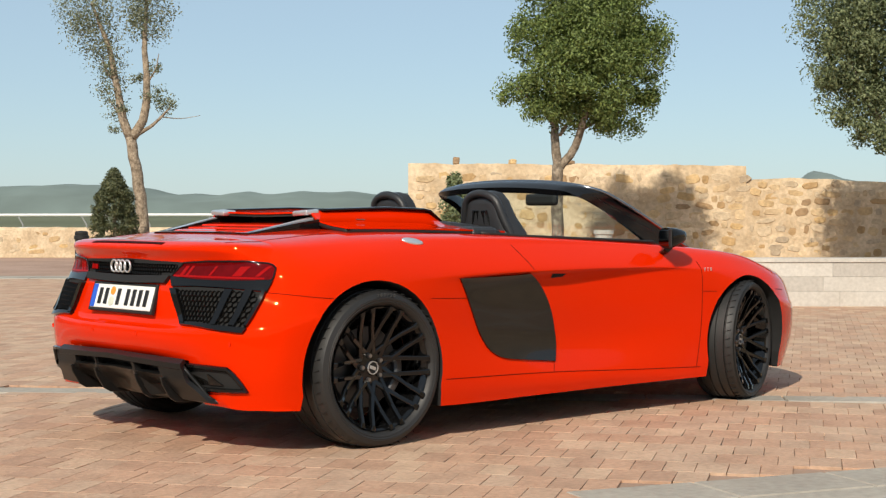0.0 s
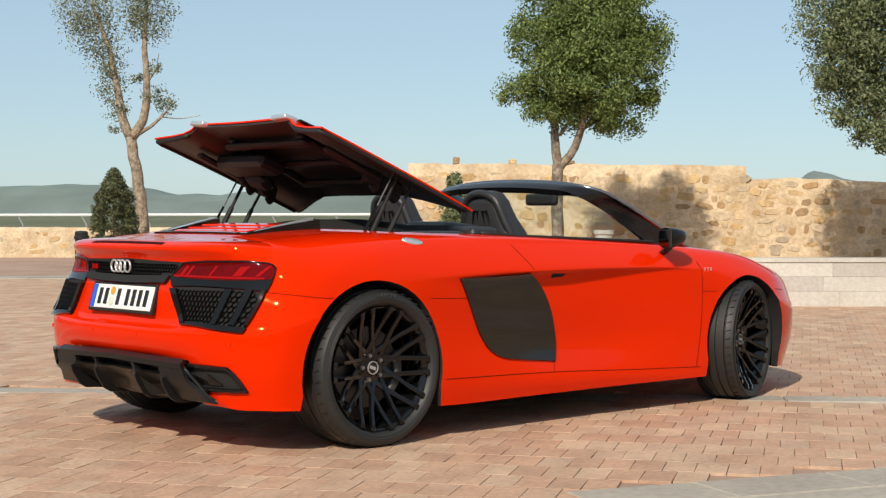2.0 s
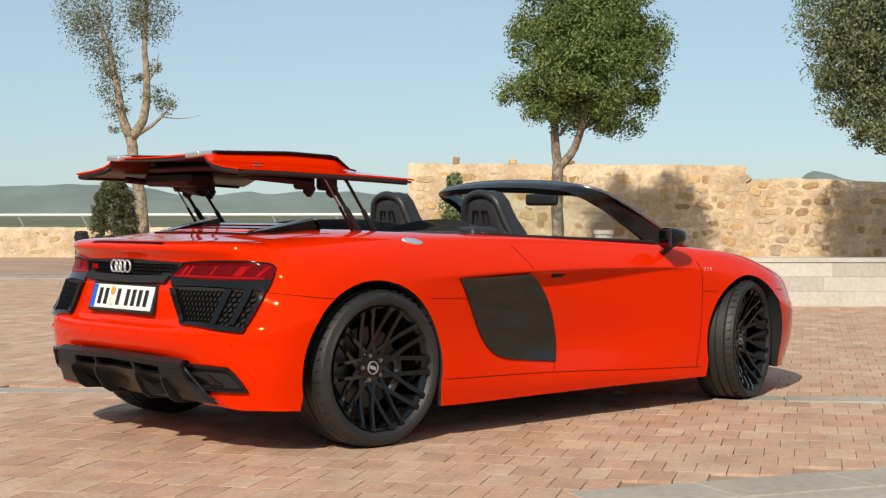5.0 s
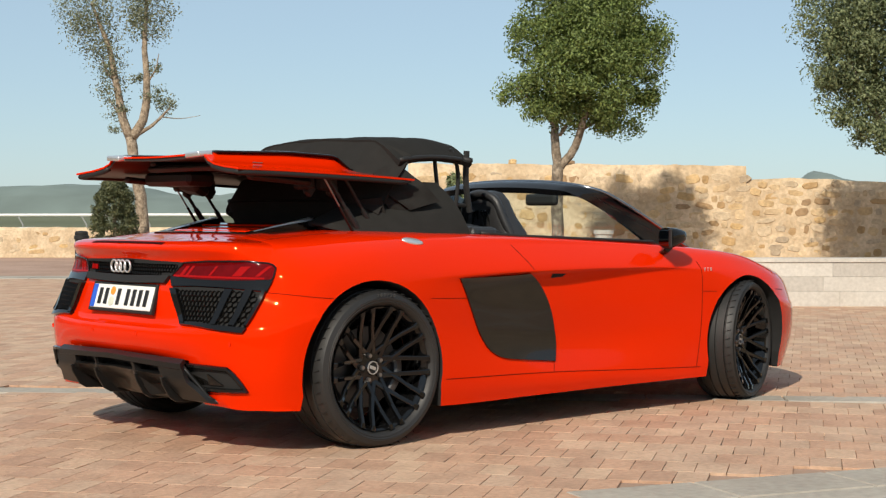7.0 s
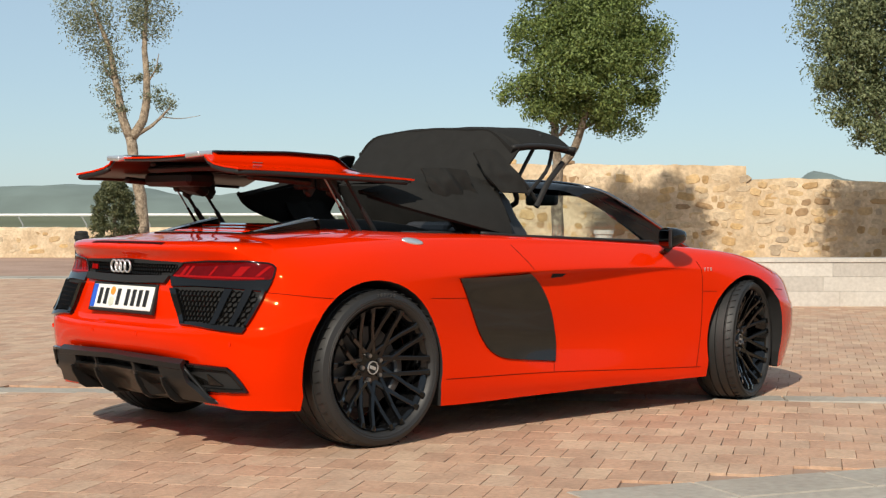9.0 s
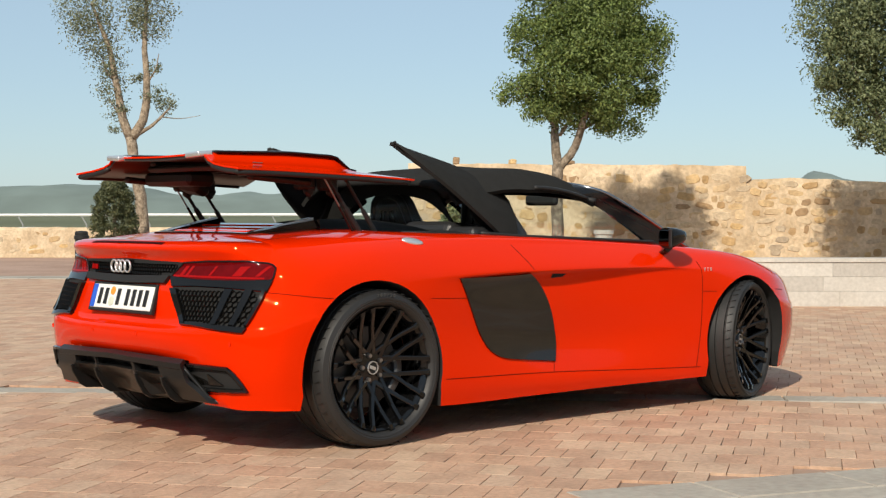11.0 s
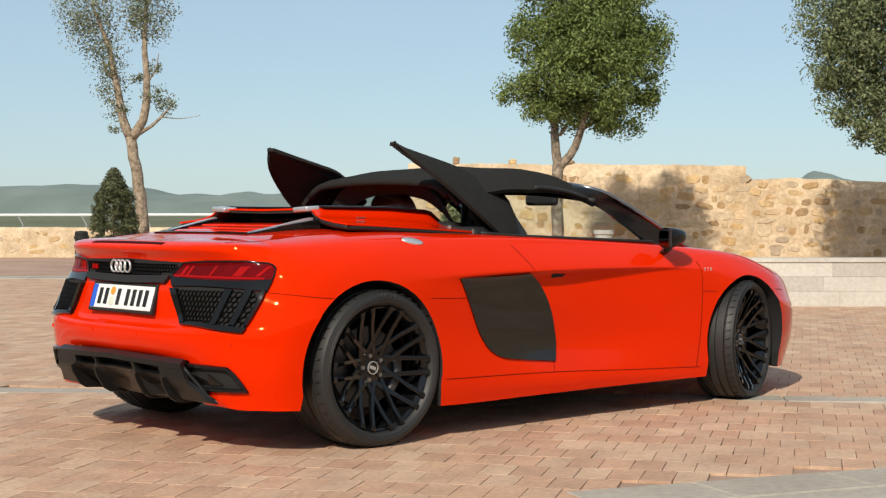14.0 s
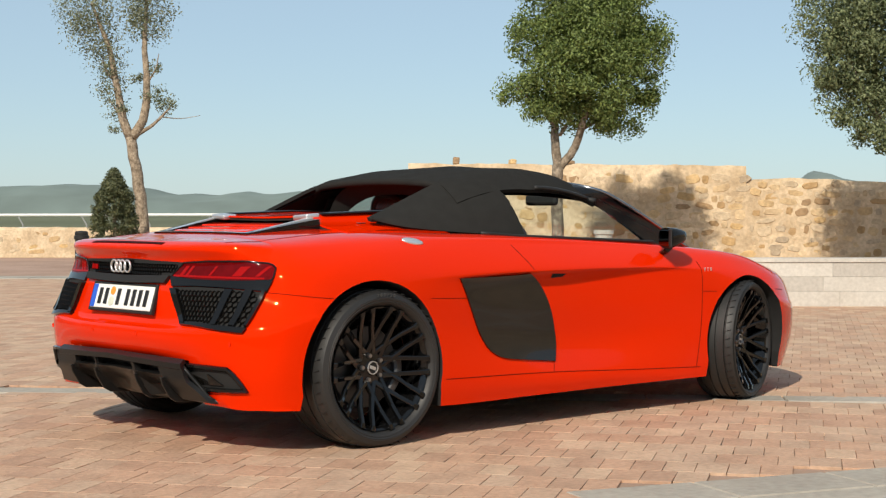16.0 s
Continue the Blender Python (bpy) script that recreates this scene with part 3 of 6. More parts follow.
# each level: inset from the plan, and height, station by station
LEVELS = [
    ([0.10, 0.10, 0.07, 0.05, 0.03, 0.03, 0.02, 0.015, 0.015, 0.015, 0.03, 0.04, 0.06, 0.08, 0.08],
     [0.36, 0.34, 0.21, 0.195, 0.19, 0.17, 0.15, 0.15, 0.15, 0.15, 0.15, 0.15, 0.16, 0.15, 0.15]),
    ([0.02, 0.02, 0.02, 0.01, 0.01, 0.01, 0.005, 0.005, 0.005, 0.01, 0.01, 0.01, 0.01, 0.01, 0.01],
     [0.42, 0.42, 0.40, 0.36, 0.36, 0.36, 0.26, 0.23, 0.22, 0.21, 0.35, 0.33, 0.30, 0.28, 0.28]),
    ([0.0, 0.0, 0.008, 0.010, 0.0, 0.0, 0.022, 0.045, 0.040, 0.015, 0.0, 0.0, 0.0, 0.0, 0.0],
     [0.51, 0.51, 0.51, 0.52, 0.55, 0.56, 0.48, 0.40, 0.38, 0.43, 0.55, 0.50, 0.45, 0.42, 0.42]),
    ([0.040, 0.040, 0.037, 0.040, 0.010, 0.004, 0.021, 0.048, 0.040, 0.0145, 0.006, 0.014, 0.014, 0.014, 0.014],
     [0.552, 0.552, 0.575, 0.585, 0.60, 0.615, 0.59, 0.565, 0.56, 0.565, 0.595, 0.55, 0.50, 0.465, 0.46]),
    ([0.055, 0.055, 0.075, 0.075, 0.022, 0.008, 0.020, 0.050, 0.040, 0.014, 0.015, 0.03, 0.03, 0.03, 0.03],
     [0.68, 0.68, 0.68, 0.66, 0.65, 0.67, 0.70, 0.725, 0.735, 0.70, 0.64, 0.60, 0.55, 0.51, 0.50]),
    ([0.085, 0.085, 0.118, 0.110, 0.050, 0.030, 0.022, 0.005, 0.010, 0.022, 0.045, 0.06, 0.06, 0.06, 0.06],
     [0.80, 0.80, 0.80, 0.77, 0.76, 0.77, 0.755, 0.75, 0.75, 0.74, 0.71, 0.67, 0.62, 0.58, 0.57]),
    ([0.050, 0.050, 0.100, 0.155, 0.120, 0.10, 0.10, 0.085, 0.085, 0.09, 0.12, 0.14, 0.12, 0.10, 0.10],
     [0.868, 0.868, 0.862, 0.84, 0.845, 0.867, 0.875, 0.865, 0.85, 0.82, 0.79, 0.73, 0.68, 0.65, 0.64]),
    ([0.085, 0.085, 0.132, 0.215, 0.215, 0.21, 0.18, 0.14, 0.14, 0.16, 0.24, 0.28, 0.25, 0.25, 0.25],
     [0.893, 0.893, 0.891, 0.885, 0.895, 0.92, 0.92, 0.905, 0.88, 0.845, 0.81, 0.77, 0.73, 0.70, 0.69]),
]
SPINE_X = [-0.60, -0.56, -0.50, -0.40, -0.25, 0.0, 0.45, 1.05, 1.6, 2.2, 2.6, 2.9, 3.1, 3.25, 3.35]
SPINE_Z = [0.899, 0.902, 0.908, 0.918, 0.933, 0.950, 0.955, 0.94, 0.90, 0.865, 0.84, 0.81, 0.785, 0.765, 0.755]


def body_shell():
    """The car's closed skin, lofted over stations along the side and levels up to the spine."""
    k = np.arange(15.0)
    s = np.linspace(0, 14, 14 * 9 + 1)
    px, py = curve(k, PLAN_X, s), curve(k, PLAN_Y, s)
    py[0] = py[-1] = 0
    tx, ty = np.gradient(px), np.gradient(py)
    ln = np.hypot(tx, ty)
    nx, ny = ty / ln, -tx / ln            # inward
    nx[0], ny[0], nx[-1], ny[-1] = 1, 0, -1, 0
    rows = []
    for ins, zz in LEVELS:
        i, z = curve(k, ins, s), curve(k, zz, s)
        rows.append(np.stack([px + nx * i, np.maximum(py + ny * i, 0), z], 1))
    rows.append(np.stack([curve(k, SPINE_X, s), 0 * s, curve(k, SPINE_Z, s)], 1))
    rows = np.array(rows)                 # levels x stations x 3
    rows[:, 0, 1] = rows[:, -1, 1] = 0
    lv = [0, 1, 2, 3, 4, 5, 6, 7, 9.2]
    t = np.concatenate([np.linspace(i, i + 1, 8, endpoint=False) for i in range(7)] + [np.linspace(7, 9.2, 14)])
    ext_lv = lv + [11.4]
    mir = rows[7] * [1, -1, 1]
    data = np.concatenate([rows, mir[None]], 0)
    out = np.stack([np.stack([curve(ext_lv, data[:, j, c], t) for c in range(3)], 1) for j in range(len(s))], 1)
    out[:, :, 1] = np.maximum(out[:, :, 1], 0)
    out[-1, :, 1] = 0
    n, m = out.shape[:2]
    verts = np.vstack([out.reshape(-1, 3), (out * [1, -1, 1]).reshape(-1, 3)])
    o = n * m
    faces = []
    for i in range(n - 1):
        for j in range(m - 1):
            a, b, c, d = i * m + j, (i + 1) * m + j, (i + 1) * m + j + 1, i * m + j + 1
            faces += [(a, b, c, d), (o + d, o + c, o + b, o + a)]
    for j in range(m - 1):
        faces.append((j, j + 1, o + j + 1, o + j))
    bm = bmesh.new()
    vs = [bm.verts.new(v) for v in verts]
    for f in faces:
        try:
            bm.faces.new([vs[i] for i in f])
        except ValueError:
            pass
    bmesh.ops.remove_doubles(bm, verts=bm.verts, dist=0.0006)
    bmesh.ops.dissolve_degenerate(bm, edges=bm.edges, dist=0.0002)
    bmesh.ops.recalc_face_normals(bm, faces=bm.faces)
    return bm


def carve(ob, cutters):
    """Cuts the given solids out of a mesh object, and removes them."""
    for c in cutters:
        md = ob.modifiers.new("cut", "BOOLEAN")
        md.operation, md.object, md.solver = "DIFFERENCE", c, "EXACT"
        md.material_mode = "TRANSFER"
    me = bpy.data.meshes.new_from_object(ob.evaluated_get(bpy.context.evaluated_depsgraph_get()))
    ob.modifiers.clear()
    ob.data = me
    for c in cutters:
        bpy.data.objects.remove(c)


def solid(bm, material):
    me = bpy.data.meshes.new("cutter")
    bmesh.ops.recalc_face_normals(bm, faces=bm.faces)
    bm.to_mesh(me)
    bm.free()
    me.materials.append(material)
    return new("cutter", me)


def prism(outline, z0, z1, axis="z"):
    """Straight solid over an outline; axis says along which way it runs."""
    bm = bmesh.new()
    put = {"z": lambda a, b, c: (a, b, c), "y": lambda a, b, c: (a, c, b), "x": lambda a, b, c: (c, a, b)}[axis]
    lo = [bm.verts.new(put(a, b, z0)) for a, b in outline]
    hi = [bm.verts.new(put(a, b, z1)) for a, b in outline]
    bm.faces.new(lo[::-1])
    bm.faces.new(hi)
    for i in range(len(lo)):
        j = (i + 1) % len(lo)
        bm.faces.new((lo[i], lo[j], hi[j], hi[i]))
    return bm


from mathutils.bvhtree import BVHTree

car = empty("sports_car", "bright red open two-seat sports car with black trim on the square", "car")
body = part("body", body_shell(), RED, car, smooth=True)
SKIN = BVHTree.FromObject(body, bpy.context.evaluated_depsgraph_get())


def on_skin(a, b, axis, out=0.0, side=-1):
    """The point of the car's skin met from the side ('y', a=x b=z), the rear ('x', a=y b=z), the front ('f') or above ('z', a=x b=y)."""
    if axis == "y":
        o, d = Vector((a, side * 3, b)), Vector((0, -side, 0))
    elif axis == "x":
        u = min(1.0, max(0.0, (abs(a) - 0.45) / 0.41))
        a -= math.copysign(0.042 * u * u * (3 - 2 * u), a) if b > 0.5 else 0.0
        o, d = Vector((-3, a, b)), Vector((1, 0, 0))
    else:
        o, d = Vector((a, b, 3)), Vector((0, 0, -1))
    p, n, _, _ = SKIN.ray_cast(o, d)
    if p is None:
        p, n, _, _ = SKIN.find_nearest(o + d * (3 - 0.8 if axis != "z" else 2.1))
    if n.dot(d) > 0:
        n = -n
    return p + n * out


def panel(name, top, bottom, axis, out, thick, material, parent, label="", cols=24, rows=10, side=-1):
    """A plate that follows the skin between two lines drawn on it."""
    a, b = resample(top, cols), resample(bottom, cols)
    g = []
    for r in ruled(a, b, rows):
        g.append([on_skin(q[0], q[1], axis, out, side) for q in r])
    outward = {"y": (0, side, 0), "x": (-1, 0, 0), "z": (0, 0, 1)}[axis]
    v, f = skin(g, thick, outward)
    return grid_part(name, v, f, material, parent, label, sharp=40)


def seam(bm, line, axis, width=0.004, out=0.0008, side=-1, n=40):
    """A thin line laid on the skin where a gap runs; no groove is cut."""
    pts = [on_skin(q[0], q[1], axis, out, side) for q in smooth_line(line, n)]
    tube(bm, pts, width / 2, 5)


def gap(line, axis, width=0.004, side=-1):
    """One panel gap as a part of its own: a dark strip painting its shade."""
    bm = bmesh.new()
    seam(bm, line, axis, width * 0.7, side=side)
    return part("panel_gap", bm, GAP, car)


def arch(cx, cz, r, low, y0, y1, n=28):
    pts = [(cx + r * math.cos(a), cz + r * math.sin(a)) for a in np.linspace(math.radians(-14), math.radians(194), n)]
    pts = [(pts[0][0] + 0.03, low)] + pts + [(pts[-1][0] - 0.03, low)]
    return prism(pts, y0, y1, "y")


cut = []
for sgn in (-1, 1):
    cut.append(solid(arch(-0.02, 0.345, 0.385, 0.0, sgn * 0.52, sgn * 1.2), WELL))
    cut.append(solid(arch(2.645, 0.325, 0.357, 0.0, sgn * 0.52, sgn * 1.2), WELL))
# cabin, and the well for the folded top behind it
cut.append(solid(prism([(-0.9, 0.12), (-0.9, 0.395), (-0.66, 0.395), (-0.42, 0.12)], -0.52, 0.52, "y"), WELL))
cut.append(solid(prism([(1.02, -0.79), (1.45, -0.785), (2.02, -0.76), (2.22, -0.55), (2.30, 0.0), (2.22, 0.55), (2.02, 0.76), (1.45, 0.785), (1.02, 0.79)], 0.35, 1.4), BLACK_MATT))
cut.append(solid(prism([(0.13, -0.42), (0.22, -0.66), (0.5, -0.735), (1.03, -0.76), (1.03, 0.76), (0.5, 0.735), (0.22, 0.66), (0.13, 0.42)], 0.62, 1.4), BLACK_MATT))
carve(body, cut)
for f in body.data.polygons:
    f.use_smooth = True
body.data.set_sharp_from_angle(angle=radians(38))


def split_body():
    """Parts the skin into door, bumper, bonnet and wing panels along the gaps; shading runs on across them."""
    me = body.data
    mats = list(me.materials)
    normals = [tuple(c.vector) for c in me.corner_normals]

    def kind(c):
        a = abs(c.y)
        if a > 0.72 and 0.22 < c.z < 0.90 and 1.0 + 0.10 * (0.75 - c.z) < c.x < 2.24:
            return "door" + ("_l" if c.y > 0 else "_r")
        if c.x < -0.12 and c.z < 0.69 and (c.x < -0.45 or a > 0.75):
            return "rear_bumper"
        if c.x > 2.35 and a < 0.62 and c.z > 0.66:
            return "bonnet"
        if c.x > 2.9 and c.z < 0.62:
            return "front_bumper"
        if c.x > 2.24 and a > 0.62:
            return "front_wing" + ("_l" if c.y > 0 else "_r")
        if c.z < 0.26 and 0.3 < c.x < 2.3 and a > 0.8:
            return "sill" + ("_l" if c.y > 0 else "_r")
        return "body"
    groups = {}
    for p in me.polygons:
        groups.setdefault(kind(p.center) if p.material_index == 0 else "body", []).append(p)
    for name, polys in groups.items():
        index, verts, faces, nor, mi = {}, [], [], [], []
        for p in polys:
            f = []
            for li, vi in zip(p.loop_indices, p.vertices):
                if vi not in index:
                    index[vi] = len(verts)
                    verts.append(tuple(me.vertices[vi].co))
                f.append(index[vi])
                nor.append(normals[li])
            faces.append(f)
            mi.append(p.material_index)
        m2 = bpy.data.meshes.new(name)
        m2.from_pydata(verts, [], faces)
        for m in mats:
            m2.materials.append(m)
        for p, k in zip(m2.polygons, mi):
            p.use_smooth, p.material_index = True, k
        m2.normals_split_custom_set(nor)
        if name == "body":
            body.data = m2
        else:
            ob = new(name.replace("_l", "").replace("_r", "") if name[-2:] in ("_l", "_r") else name, m2)
            ob.parent = car


split_body()


# ---- wheels ----
def wheel_master(name, radius, width):
    """A tyre with cut grooves on a black rim of ten forked spokes; its outer face looks along -y."""
    w = new(name)
    w.empty_display_size = 0.1
    hw = width / 2
    turn = pose(0, 0, 0, 90)
    bm = bmesh.new()
    prof = [(0.270, -hw + 0.035), (0.280, -hw + 0.012), (0.291, -hw + 0.003), (0.295, -hw + 0.001), (0.297, -hw + 0.003), (0.305, -hw - 0.001), (0.307, -hw + 0.001), (radius - 0.035, -hw), (radius - 0.016, -hw + 0.008), (radius - 0.005, -hw + 0.026), (radius, -hw + 0.05)]
    for g in (-0.45, -0.15, 0.15, 0.45):
        c = g * hw * 1.3
        prof += [(radius + 0.001, c - 0.006), (radius - 0.008, c - 0.004), (radius - 0.008, c + 0.004), (radius + 0.001, c + 0.006)]
    prof += [(r, -z) for r, z in prof[10::-1]]
    revolve(bm, prof, 96)
    bmesh.ops.transform(bm, matrix=turn, verts=bm.verts)
    tyre = part("tyre", bm, RUBBER, w, "worn black low-profile tyre", smooth=True)
    tyre.data.set_sharp_from_angle(angle=radians(35))
    # sipes across the shoulder
    bm = bmesh.new()
    for i in range(46):
        a = i * 2 * math.pi / 46
        m = pose(0, 0, 0, 0, math.degrees(a), 0) @ Matrix.Translation((0, -hw + 0.038, radius - 0.001)) @ pose(0, 0, 0, 0, 0, 20)
        box(bm, (0.0018, 0.046, 0.004), m)
    tagged(part("sipes", bm, WELL, tyre), kind="stuff")
    bm = bmesh.new()
    revolve(bm, [(0.275, -hw + 0.04), (0.286, -hw + 0.008), (0.283, -hw + 0.000), (0.273, -hw + 0.006), (0.262, -hw + 0.028), (0.254, -hw + 0.09), (0.254, hw - 0.03), (0.270, hw - 0.02)], 80)
    bmesh.ops.transform(bm, matrix=turn, verts=bm.verts)
    rim = part("rim", bm, RIM, w, "gloss black alloy rim", smooth=True)
    y_rim, y_hub = -hw + 0.014, -hw + 0.092
    for k in range(10):
        bm = bmesh.new()
        a = (k * 36 + 33) * math.pi / 180
        out, flank = Vector((math.sin(a), 0, math.cos(a))), Vector((math.cos(a), 0, -math.sin(a)))
        for sgn in (-1, 1):
            rings = []
            for r, off, y, hf, dp in ((0.048, 0.038, y_hub + 0.004, 0.0120, 0.020), (0.100, 0.037, y_hub - 0.014, 0.0112, 0.022), (0.185, 0.034, y_rim + 0.033, 0.0096, 0.020), (0.250, 0.031, y_rim - 0.004, 0.0098, 0.018), (0.272, 0.030, y_rim - 0.008, 0.0135, 0.016)):
                c = out * math.sqrt(r * r - off * off) + flank * (sgn * off) + Vector((0, y, 0))
                rings.append([bm.verts.new(c + flank * (q * hf) + Vector((0, e * dp, 0))) for q, e in ((-1, 1.0), (-1, 0.12), (-0.62, 0.0), (0.62, 0.0), (1, 0.12), (1, 1.0))])
            for p, q in zip(rings, rings[1:]):
                for i in range(6):
                    bm.faces.new((p[i], p[(i + 1) % 6], q[(i + 1) % 6], q[i]))
            bm.faces.new(rings[0][::-1])
            bm.faces.new(rings[-1])
        bmesh.ops.recalc_face_normals(bm, faces=bm.faces)
        part("spoke", bm, RIM, rim)
    bm = bmesh.new()
    revolve(bm, [(0, -0.012), (0.028, -0.012), (0.034, -0.006), (0.075, 0.0), (0.075, 0.05), (0, 0.05)], 32)
    bmesh.ops.transform(bm, matrix=Matrix.Translation((0, y_hub, 0)) @ turn @ pose(0, 0, 0, 180), verts=bm.verts)
    part("hub", bm, RIM, rim, smooth=False)
    bm = bmesh.new()
    revolve(bm, [(0.026, -0.0165), (0.029, -0.0165), (0.029, -0.011), (0.026, -0.011), (0.026, -0.0165)], 28)
    for i in range(4):
        box(bm, (0.006, 0.014, 0.004), Matrix.Translation(((i - 1.5) * 0.009, 0, -0.014)))
    bmesh.ops.transform(bm, matrix=Matrix.Translation((0, y_hub - 0.03, 0)) @ pose(0, 0, 0, 90), verts=bm.verts)
    part("cap_ring", bm, CHROME, rim, "satin centre ring and mark")
    for k in range(5):
        a = (k + 0.5) * 2 * math.pi / 5
        bm = bmesh.new()
        revolve(bm, [(0, -0.012), (0.009, -0.012), (0.011, -0.008), (0.011, 0.01), (0, 0.01)], 6)
        bmesh.ops.transform(bm, matrix=Matrix.Translation((0.055 * math.sin(a), y_hub - 0.006, 0.055 * math.cos(a))) @ turn.inverted(), verts=bm.verts)
        part("bolt", bm, STEEL, rim)
    bm = bmesh.new()
    revolve(bm, [(0.07, -0.018), (0.178, -0.018), (0.182, -0.012), (0.182, 0.012), (0.178, 0.018), (0.07, 0.018), (0.07, -0.018)], 60)
    bmesh.ops.transform(bm, matrix=Matrix.Translation((0, -hw + 0.150, 0)) @ turn, verts=bm.verts)
    part("brake_disc", bm, DISC, w, "dull steel brake disc", smooth=False)
    bm = bmesh.new()
    sweep = []
    for i, a in enumerate(np.linspace(0.85, 2.05, 12)):
        e = 0.75 + 0.25 * math.sin(math.pi * i / 11)
        sweep.append([bm.verts.new(pose(0, 0, 0, 0, math.degrees(a), 0) @ Vector((0, -hw + 0.15 + dy * e, 0.172 + dz * e))) for dy, dz in ((-0.050, -0.014), (-0.042, -0.023), (0.05, -0.023), (0.05, 0.023), (-0.042, 0.023), (-0.050, 0.014))])
    for p, q in zip(sweep, sweep[1:]):
        for i in range(6):
            bm.faces.new((p[i], p[(i + 1) % 6], q[(i + 1) % 6], q[i]))
    bm.faces.new(sweep[0][::-1])
    bm.faces.new(sweep[-1])
    bmesh.ops.recalc_face_normals(bm, faces=bm.faces)
    part("caliper", bm, plain(name + "_caliper", (0.05, 0.05, 0.052), rough=0.4, coat=0.3), w, "dark painted brake caliper")
    return w


def glyphs(text, size, depth):
    """Meshes of the characters of a short text, each with its width."""
    out = []
    for ch in text:
        cu = bpy.data.curves.new("text", "FONT")
        cu.body, cu.size, cu.extrude, cu.align_x = ch, size, depth, "CENTER"
        ob = new("text", cu)
        me = bpy.data.meshes.new_from_object(ob.evaluated_get(bpy.context.evaluated_depsgraph_get()))
        bpy.data.objects.remove(ob)
        out.append(me)
    return out


def tyre_writing(wheel, radius, hw):
    """The size moulded in raised letters round the sidewall."""
    verts, faces = [], []
    for i, me in enumerate(glyphs("305/30", 0.021, 0.0012)):
        m = pose(0, 0, 0, 0, -27 + i * 3.3, 0) @ Matrix.Translation((0, -hw - 0.0012, radius - 0.0060)) @ pose(0, 0, 0, 90, 0, 0)
        o = len(verts)
        verts += [m @ v.co for v in me.vertices]
        faces += [tuple(o + k for k in p.vertices) for p in me.polygons]
    tyre = [o for o in wheel.children if o.name.startswith("tyre")][0]
    grid_part("writing", verts, faces, plain("raised_rubber", (0.055, 0.055, 0.053), rough=0.6), tyre, smooth=False)


def wheels():
    rear, front = wheel_master("wheel", 0.3455, 0.305), wheel_master("front_wheel", 0.3275, 0.245)
    rear.parent = front.parent = car
    rear.matrix_basis = pose(0.020, -0.806, 0.3425, 0, 21, 0)
    tyre_writing(rear, 0.322, 0.305 / 2)
    front.matrix_basis = pose(2.65, -0.822, 0.3245, 0, 0, 17.5) @ pose(0, 0, 0, 0, 8, 0)
    copy_thing(rear, pose(0.020, 0.806, 0.3425, 0, 0, 180))
    copy_thing(front, pose(2.65, 0.822, 0.3245, 0, 0, 197.5))


wheels()


def both(points):
    return [(-a, b) for a, b in points]


def hexes(name, inside, box4, size, depth, place, material, parent):
    """Honeycomb of thin-walled cells wherever inside(a, b) holds."""
    a0, b0, a1, b1 = box4
    verts, faces = [], []
    dx, dy = size * 1.732, size * 1.5
    r = 0
    b = b0
    while b < b1:
        a = a0 + (dx / 2 if r % 2 else 0)
        while a < a1:
            if all(inside(a + 1.05 * size * math.cos(k * 1.0472), b + 1.05 * size * math.sin(k * 1.0472)) for k in range(6)):
                i = len(verts)
                for rad, dep in ((0.985, 0.002), (0.93, 0.0), (0.84, 0.0015), (0.80, depth)):
                    for k in range(6):
                        t = math.radians(60 * k + 30)
                        verts.append(place(a + size * rad * math.cos(t), b + size * rad * math.sin(t), -dep))
                for k in range(6):
                    k2 = (k + 1) % 6
                    faces += [(i + q + k, i + q + k2, i + q + 6 + k2, i + q + 6 + k) for q in (0, 6, 12)]
            a += dx
        b += dy
        r += 1
    return tagged(grid_part(name, verts, faces, material, parent, smooth=False), kind="stuff")


def within(poly):
    def test(a, b):
        c = False
        for (x1, y1), (x2, y2) in zip(poly, poly[1:] + poly[:1]):
            if (y1 > b) != (y2 > b) and a < (x2 - x1) * (b - y1) / (y2 - y1) + x1:
                c = not c
        return c
    return test


